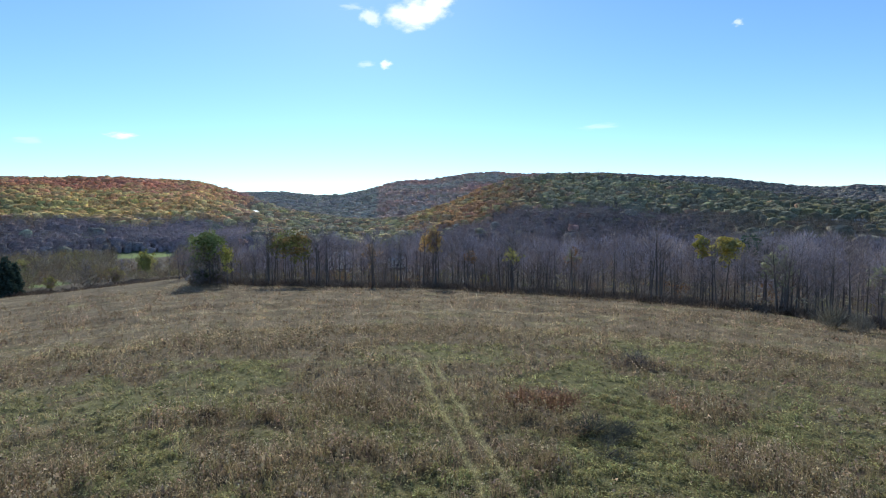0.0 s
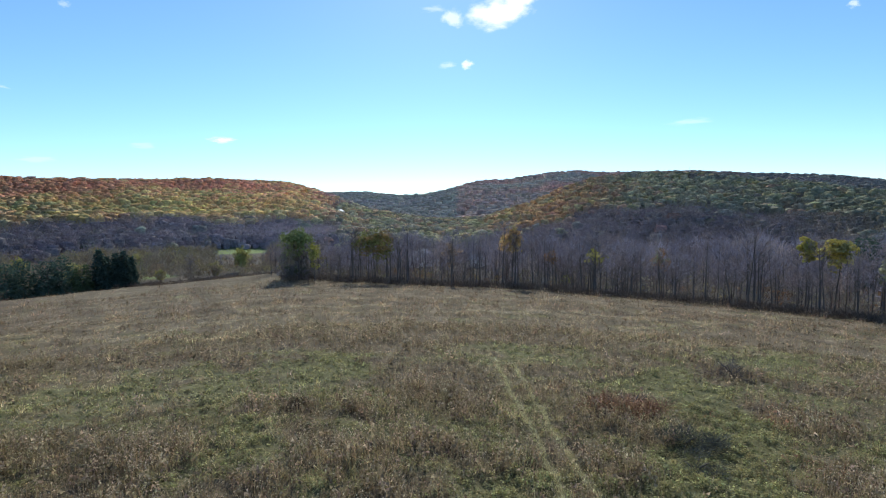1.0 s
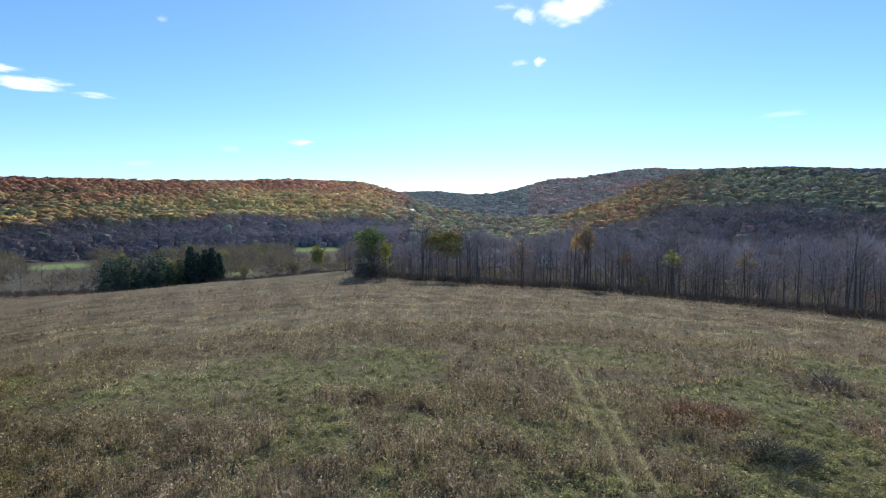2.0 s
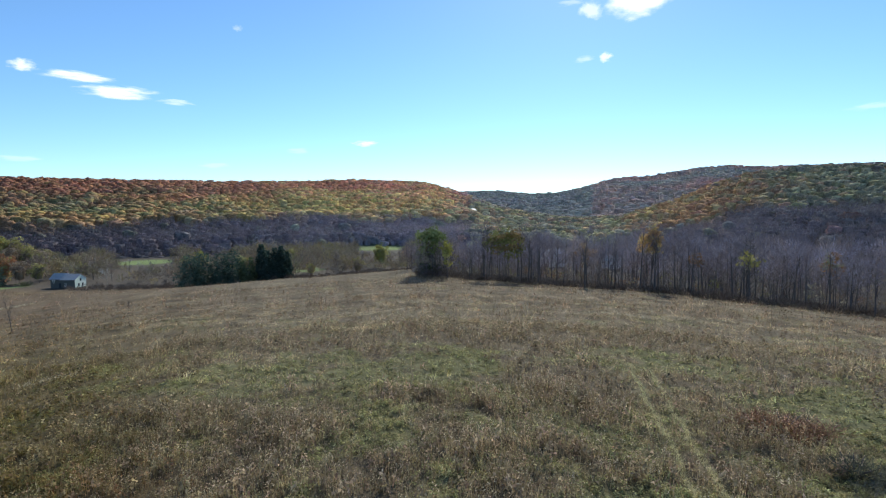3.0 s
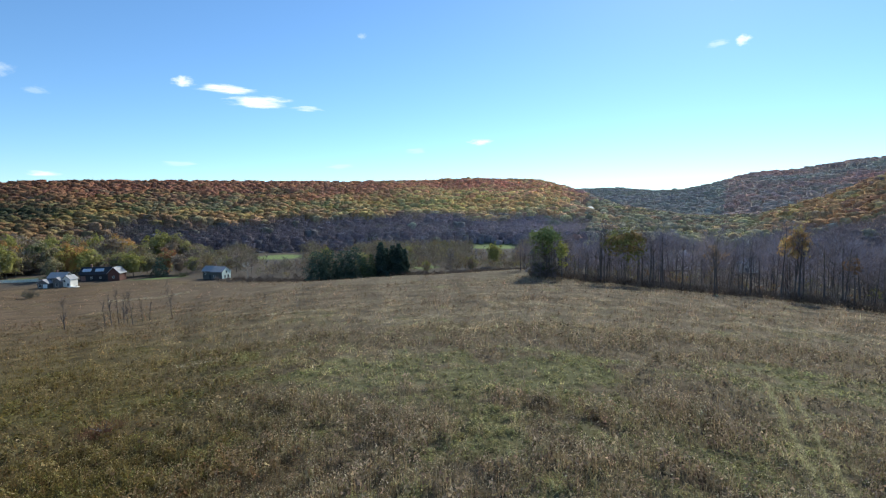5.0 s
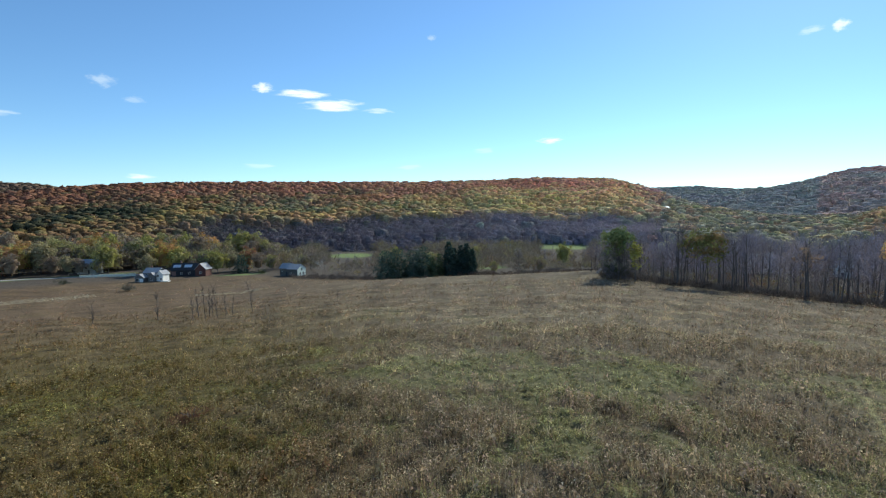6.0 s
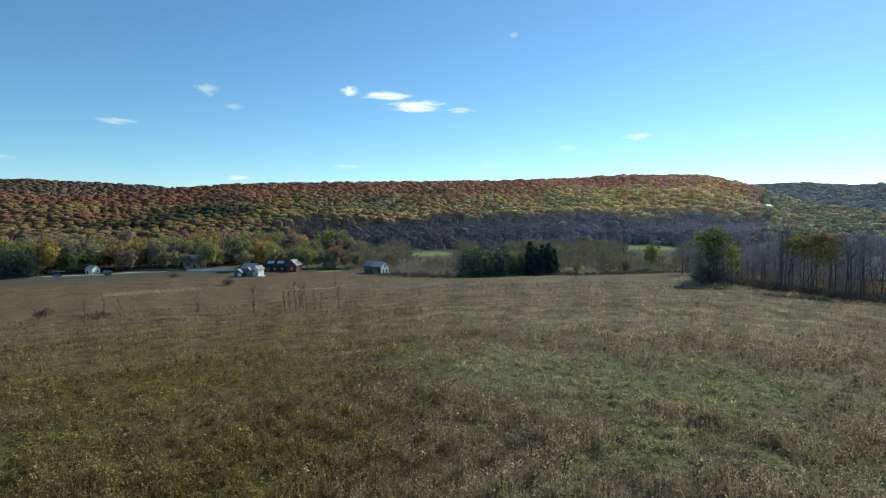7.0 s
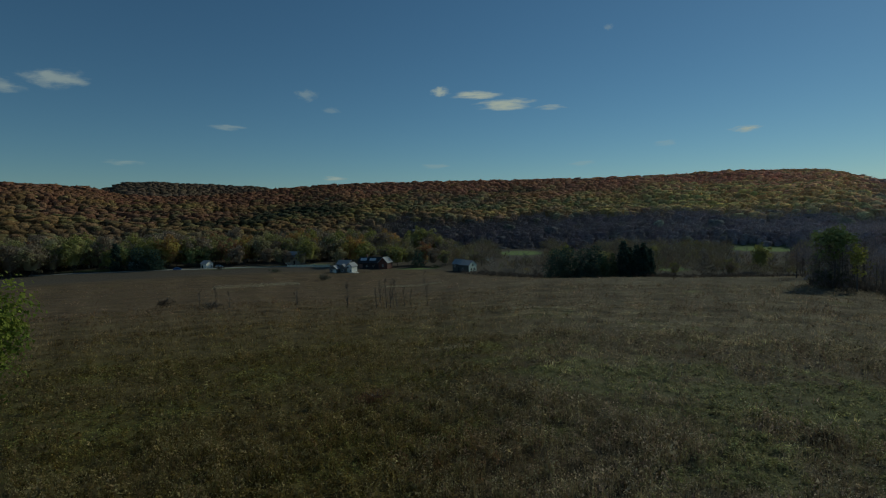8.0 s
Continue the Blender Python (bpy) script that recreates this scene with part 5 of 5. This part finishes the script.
block(h2, 1.6, -3.2, 90, 3.0, 3.6, 3.6, 1.6, GREY_SIDING, SHINGLE, [("w", 0, 0.8, 1.2, 1.3)], None, "porch gable in the shaded-wall grey")
part("deck", boxes((6.8, -4.2, -0.8, 11.2, -1.2, 0.45)), WHITE, h2, "white deck")
chimney(h2, -2.6, 2.2, 6.0, 8.4)

# a long dark building with a red end
h3 = house_root(66.4, 306, -24, "long dark barn with a red end and pale roof panels", "barn", "barn")
block(h3, -2.5, 0, 0, 12.5, 7.0, 3.2, 2.9, DARK, DARK, [("s", -1, 1.0, 0.8, 0.9), ("s", 3, 1.0, 0.8, 0.9)], ("s", -4.8, 2.2, 2.4, STONE))
block(h3, 6.4, -0.3, 90, 7.4, 5.2, 3.6, 2.6, BRICK_RED, SHINGLE, [("w", 0, 1.2, 0.9, 1.0)], None, "red boarded wall")
for x in (-6.2, -0.6):
    sol = part("roof_panel", boxes((x - 1.9, -1.0, 0, x + 1.9, 1.0, 0.08)), PANEL, h3, "pale glossy roof panel")
    sol.matrix_local = Matrix.Translation((0, -1.7, 4.98)) @ pose(0, 0, 0, 39.6, 0, 0)
chimney(h3, -5.2, 0.6, 5.0, 7.4)

# a small white shed, and a house behind the trees
h4 = house_root(83.0, 350, -47, "small white shed with a pale roof", "shed", "shed", 0.82)
block(h4, 0, 0, 0, 5.4, 6.4, 3.2, 2.0, WHITE, PALE_ROOF, [("e", 1.4, 0.9, 0.9, 1.1)], ("s", -1.0, 1.4, 2.1, DARK))
h5 = house_root(74.6, 352, -32, "pale house half hidden behind trees")
block(h5, 0, 0, 0, 10, 7, 4.6, 3.0, PALE_WALL, PALE_ROOF, [("s", -3, 2.8, 1, 1.3), ("s", 0, 2.8, 1, 1.3), ("s", 3, 2.8, 1, 1.3)], ("s", 1.4, 1.0, 2.1, DARK))
chimney(h5, 3.2, 0.4, 6.4, 8.9)
h6 = house_root(92.9, 396, -10, "low house with a white roof among trees")
block(h6, 0, 0, 0, 13, 7, 2.8, 1.8, DARK, PALE_ROOF, [("s", -4, 0.9, 1.2, 1.2), ("s", 0, 0.9, 1.2, 1.2), ("s", 4, 0.9, 1.2, 1.2)], ("s", 2, 1.0, 2.1, WHITE))
h7 = house_root(88.9, 370, 10, "low dark house under conifers")
block(h7, 0, 0, 0, 11, 6.5, 2.5, 1.6, DARK, SHINGLE, [("s", -3, 0.9, 1.4, 1.2), ("s", 0, 0.9, 1.4, 1.2), ("s", 3, 0.9, 1.4, 1.2)], ("s", 1.5, 1.0, 2.1, WHITE))

# houses on the hillside across the woods
for az, r, turn, w, wall, roof, label in [(-33.4, 655, 20, 9, GREY_SIDING, PALE_ROOF, "pale house on the wooded hillside"), (-36.9, 595, -25, 9, GREY_SIDING, SHINGLE, "small grey house on the wooded hillside"),
                                          (-38.7, 600, 15, 8, GREY_SIDING, PALE_ROOF, "grey house on the wooded hillside"), (-39.4, 670, -10, 9, WHITE, PALE_ROOF, "white house high on the hillside"),
                                          (18.45, 770, 60, 10, WHITE, PALE_ROOF, "bright white house among the hill woods"),
                                          # these two are added, to show as pale patches between the trunks
                                          (10.3, 300, 40, 12, WHITE, PALE_ROOF, "pale house added as a bright patch behind the bare woods"), (4.2, 300, -20, 9, WHITE, PALE_ROOF, "white house added as a bright patch behind the bare woods")]:
    hh = house_root(az, r, turn, label)
    block(hh, 0, 0, 0, w, 7, (4.4 if az > 0 else 3.2) if az < 10 else 7.0, 2.4, wall, roof, [("s", -3, 2.6, 1, 1.3), ("s", 0, 2.6, 1, 1.3), ("s", 3, 2.6, 1, 1.3)], ("s", 1.4, 1.0, 2.1, DARK))


def mast(az, r, tall):
    """A slim lattice mast."""
    root = tagged(new("mast"), "slim grey lattice mast on the ridge", "mast")
    root.location = place(az, r)
    w = 0.5
    legs = [(math.cos(a) * w, math.sin(a) * w) for a in (0.5, 2.6, 4.7)]
    for x, y in legs:
        me = mesh_from("leg", *tube([[x, y, -0.5], [x * 0.5, y * 0.5, tall]], [0.07, 0.05], 6))
        part("leg", me, SHINGLE, root)
    for k in range(8):
        z, s = tall * (k + 0.5) / 8, 1 - 0.5 * (k + 0.5) / 8
        pts = [[x * s, y * s, z] for x, y in legs]
        me = mesh_from("brace", *join([tube([pts[i], pts[(i + 1) % 3]], [0.04, 0.04], 4) for i in range(3)]))
        part("brace", me, SHINGLE, root)


mast(-17.0, 800, 19)


# ---- the valley road, a white fence beside it, and parked cars ----
GRAVEL = solid("pale_road_gravel", (0.36, 0.33, 0.29), 0.95, 0.25, 0.4, 6, 0.3)


def valley_road(wide=5.0):
    """A pale gravel road, following the ground along the foot of the houses' gardens."""
    az = np.radians(np.linspace(70.5, 97, 90))
    r = np.interp(np.degrees(az), [70.5, 76, 84, 97], [326, 336, 344, 366])
    rows = []
    for side, drop in ((-1, -0.3), (-1, 0.06), (0, 0.12), (1, 0.06), (1, -0.3)):
        x, y = -np.sin(az) * (r + side * wide / 2), np.cos(az) * (r + side * wide / 2)
        rows.append(np.stack([x, y, ground_z(x, y) + drop], 1))
    v = np.stack(rows, 1).reshape(-1, 3)
    i, j = np.meshgrid(np.arange(89), np.arange(4), indexing="ij")
    q = np.stack([i * 5 + j, i * 5 + j + 1, (i + 1) * 5 + j + 1, (i + 1) * 5 + j], -1).reshape(-1, 4)
    thing("road", mesh_from("road", v, q, None, True), GRAVEL, "pale gravel road along the far side of the field", "road", "structure")


valley_road()

CREAM = solid("cream_fence_paint", (0.84, 0.77, 0.60), 0.7, 0.15, 0.8, 6)


def fence(az0, r0, az1, r1, tall):
    a, b = place(az0, r0), place(az1, r1)
    n = max(2, round((b - a).length / 2.4))
    root = tagged(new("fence"), "long cream board fence beside the road", "fence")
    root.location = a
    flat = math.atan2(b.y - a.y, b.x - a.x)
    step = (b - a).length / n
    for k in range(n + 1):
        q = a.lerp(b, k / n)
        q.z = float(ground_z(q.x, q.y))
        o = part("post", boxes((-0.07, -0.07, -0.4, 0.07, 0.07, tall + 0.1), (-0.10, -0.10, tall + 0.1, 0.10, 0.10, tall + 0.16)) if k == 0 else post_me, CREAM, root)
        post_me = o.data
        o.matrix_local = Matrix.Translation(q - a) @ Matrix.Rotation(flat, 4, "Z")
        if k < n:
            o = part("panel", boxes(*[(0.08 + i * (step - 0.16) / 8, -0.02, 0.08, 0.08 + (i + 0.96) * (step - 0.16) / 8, 0.02, tall) for i in range(8)]) if k == 0 else panel_me, CREAM, root)
            panel_me = o.data
            o.matrix_local = Matrix.Translation(q - a) @ Matrix.Rotation(flat, 4, "Z")


fence(75.4, 328, 71.1, 320, 1.5)

TYRE = solid("tyre_rubber", (0.02, 0.02, 0.02), 0.9)
RIM = solid("wheel_rim", (0.5, 0.5, 0.52), 0.3, 0.1, metal=0.8)


def car(az, r, turn, paint, label):
    root = tagged(new("car"), label, "car")
    p = place(az, r)
    root.matrix_world = Matrix.Translation(p) @ pose(0, 0, 0, 0, 0, az + turn)
    side = [(-2.2, 0.35), (2.2, 0.35), (2.25, 0.75), (1.3, 0.95), (0.7, 1.48), (-1.4, 1.50), (-2.15, 0.98)]
    bm = bmesh.new()
    a = [bm.verts.new((x, -0.86, z)) for x, z in side]
    b = [bm.verts.new((x, 0.86, z)) for x, z in side]
    bm.faces.new(a)
    bm.faces.new(b[::-1])
    for i in range(7):
        bm.faces.new((a[i], b[i], b[(i + 1) % 7], a[(i + 1) % 7]))
    bmesh.ops.recalc_face_normals(bm, faces=bm.faces[:])
    bmesh.ops.bevel(bm, geom=bm.edges[:], offset=0.08, segments=2, affect="EDGES")
    part("body", bm, paint, root)
    part("window", boxes((-1.3, -0.88, 0.98, 0.55, 0.88, 1.36)), GLASS, root, "dark side windows")
    for x in (-1.35, 1.35):
        for y in (-0.80, 0.80):
            bm = bmesh.new()
            bmesh.ops.create_cone(bm, cap_ends=True, segments=18, radius1=0.33, radius2=0.33, depth=0.22, matrix=pose(0, 0, 0, 90, 0, 0))
            w = part("wheel", bm, TYRE, root)
            w.location = (x, y, 0.33)
            bm = bmesh.new()
            bmesh.ops.create_cone(bm, cap_ends=True, segments=12, radius1=0.2, radius2=0.2, depth=0.25, matrix=pose(0, 0, 0, 90, 0, 0))
            part("rim", bm, RIM, w)


BLUE = solid("blue_car_paint", (0.06, 0.16, 0.42), 0.3, 0.05)
SILVER = solid("pale_car_paint", (0.55, 0.57, 0.6), 0.3, 0.05)
car(85.6, 345, 15, BLUE, "blue car parked beside the field")
car(81.9, 348, -10, SILVER, "pale car parked by the road")


# ---- clouds ----
def cloud_material():
    m, n, l, out = nodes_of("cloud_vapour")
    tc, oi = n.new("ShaderNodeTexCoord"), n.new("ShaderNodeObjectInfo")
    shift = n.new("ShaderNodeVectorMath")
    shift.operation = "MULTIPLY_ADD"
    l.new(oi.outputs["Random"], shift.inputs[0])
    shift.inputs[1].default_value = (37, 61, 13)
    l.new(tc.outputs["Object"], shift.inputs[2])
    t = n.new("ShaderNodeTexNoise")
    t.inputs["Scale"].default_value, t.inputs["Detail"].default_value, t.inputs["Roughness"].default_value = 1.6, 6, 0.55
    l.new(shift.outputs[0], t.inputs["Vector"])
    ln = n.new("ShaderNodeVectorMath")
    ln.operation = "LENGTH"
    l.new(tc.outputs["Object"], ln.inputs[0])
    a = n.new("ShaderNodeMath")
    a.operation = "MULTIPLY_ADD"
    l.new(ln.outputs["Value"], a.inputs[0])
    a.inputs[1].default_value = -0.75
    l.new(t.outputs["Fac"], a.inputs[2])
    r = n.new("ShaderNodeMapRange")
    r.interpolation_type = "SMOOTHSTEP"
    l.new(a.outputs[0], r.inputs["Value"])
    r.inputs["From Min"].default_value, r.inputs["From Max"].default_value = -0.14, 0.34
    col = n.new("ShaderNodeSeparateColor")
    l.new(oi.outputs["Color"], col.inputs[0])
    mul = n.new("ShaderNodeMath")
    mul.operation = "MULTIPLY"
    l.new(r.outputs[0], mul.inputs[0])
    l.new(col.outputs[0], mul.inputs[1])
    e, tr, mix = n.new("ShaderNodeEmission"), n.new("ShaderNodeBsdfTransparent"), n.new("ShaderNodeMixShader")
    e.inputs["Color"].default_value, e.inputs["Strength"].default_value = (1, 0.99, 0.97, 1), 0.95
    l.new(mul.outputs[0], mix.inputs[0])
    l.new(tr.outputs[0], mix.inputs[1])
    l.new(e.outputs[0], mix.inputs[2])
    l.new(mix.outputs[0], out.inputs["Surface"])
    return m


VAPOUR = cloud_material()


def cloud(az, el, wide, tall, thick, label="small white fair-weather cloud"):
    """A bank of vapour far off: sizes in degrees, thick from 0 to 1."""
    u, w = np.meshgrid(np.linspace(-1, 1, 17), np.linspace(-1, 1, 9))
    bulge = 0.25 * (1 - u * u) * (1 - w * w) + 0.03 * np.sin(u * 9) * np.cos(w * 7)
    v = np.stack([u, w, bulge], -1).reshape(-1, 3)
    i, j = np.meshgrid(np.arange(8), np.arange(16), indexing="ij")
    q = np.stack([i * 17 + j, i * 17 + j + 1, (i + 1) * 17 + j + 1, (i + 1) * 17 + j], -1).reshape(-1, 4)
    d = 4700.0
    a, e = math.radians(az), math.radians(el)
    p = Vector((-math.sin(a) * math.cos(e) * d, math.cos(a) * math.cos(e) * d, math.sin(e) * d + 12))
    ob = thing("cloud", mesh_from("cloud", v, q, None, True), VAPOUR, label, "cloud", "structure", "small clouds")
    s = d * math.radians(1)
    ob.matrix_world = look(p, (0, 0, 12)) @ pose(0, 0, 0, 0, 180, 0) @ Matrix.Diagonal((wide / 2 * s * 1.25, tall / 2 * s * 1.2, 60, 1))
    ob.color = (thick, thick, thick, 1)


for row in [(2.0, 19.7, 6.0, 3.2, 1.0), (-0.6, 20.6, 3.6, 2.2, 1.0), (6.4, 19.5, 2.4, 2.0, 0.6), (8.4, 20.3, 2.6, 0.7, 0.3), (7.0, 15.1, 2.2, 0.8, 0.35), (4.9, 15.1, 1.4, 1.1, 0.75), (29.8, 7.35, 2.6, 0.7, 0.95),
            (-29.3, 16.5, 1.0, 0.7, 0.5), (-17.0, 8.4, 4.0, 0.7, 0.25), (59.2, 12.5, 2.3, 1.1, 0.85), (55.3, 12.1, 5.6, 0.95, 0.95), (52.3, 11.1, 6.2, 1.25, 1.0), (47.6, 10.6, 3.2, 0.6, 0.5),
            (72.9, 12.0, 2.2, 1.3, 0.3), (70.4, 10.6, 2.0, 0.8, 0.2), (42.0, 17.7, 0.9, 0.7, 0.25), (70.3, 3.7, 2.4, 0.6, 0.7), (59.7, 4.95, 3.4, 0.6, 0.25), (44.5, 4.9, 3.0, 0.6, 0.2),
            (94.2, 11.8, 4.6, 1.8, 0.55), (98.4, 10.8, 4.4, 1.4, 0.45), (80.5, 8.6, 3.2, 0.7, 0.35), (89.5, 5.0, 3.4, 0.6, 0.3), (36.6, 6.5, 2.6, 0.7, 0.2)]:
    cloud(*row)
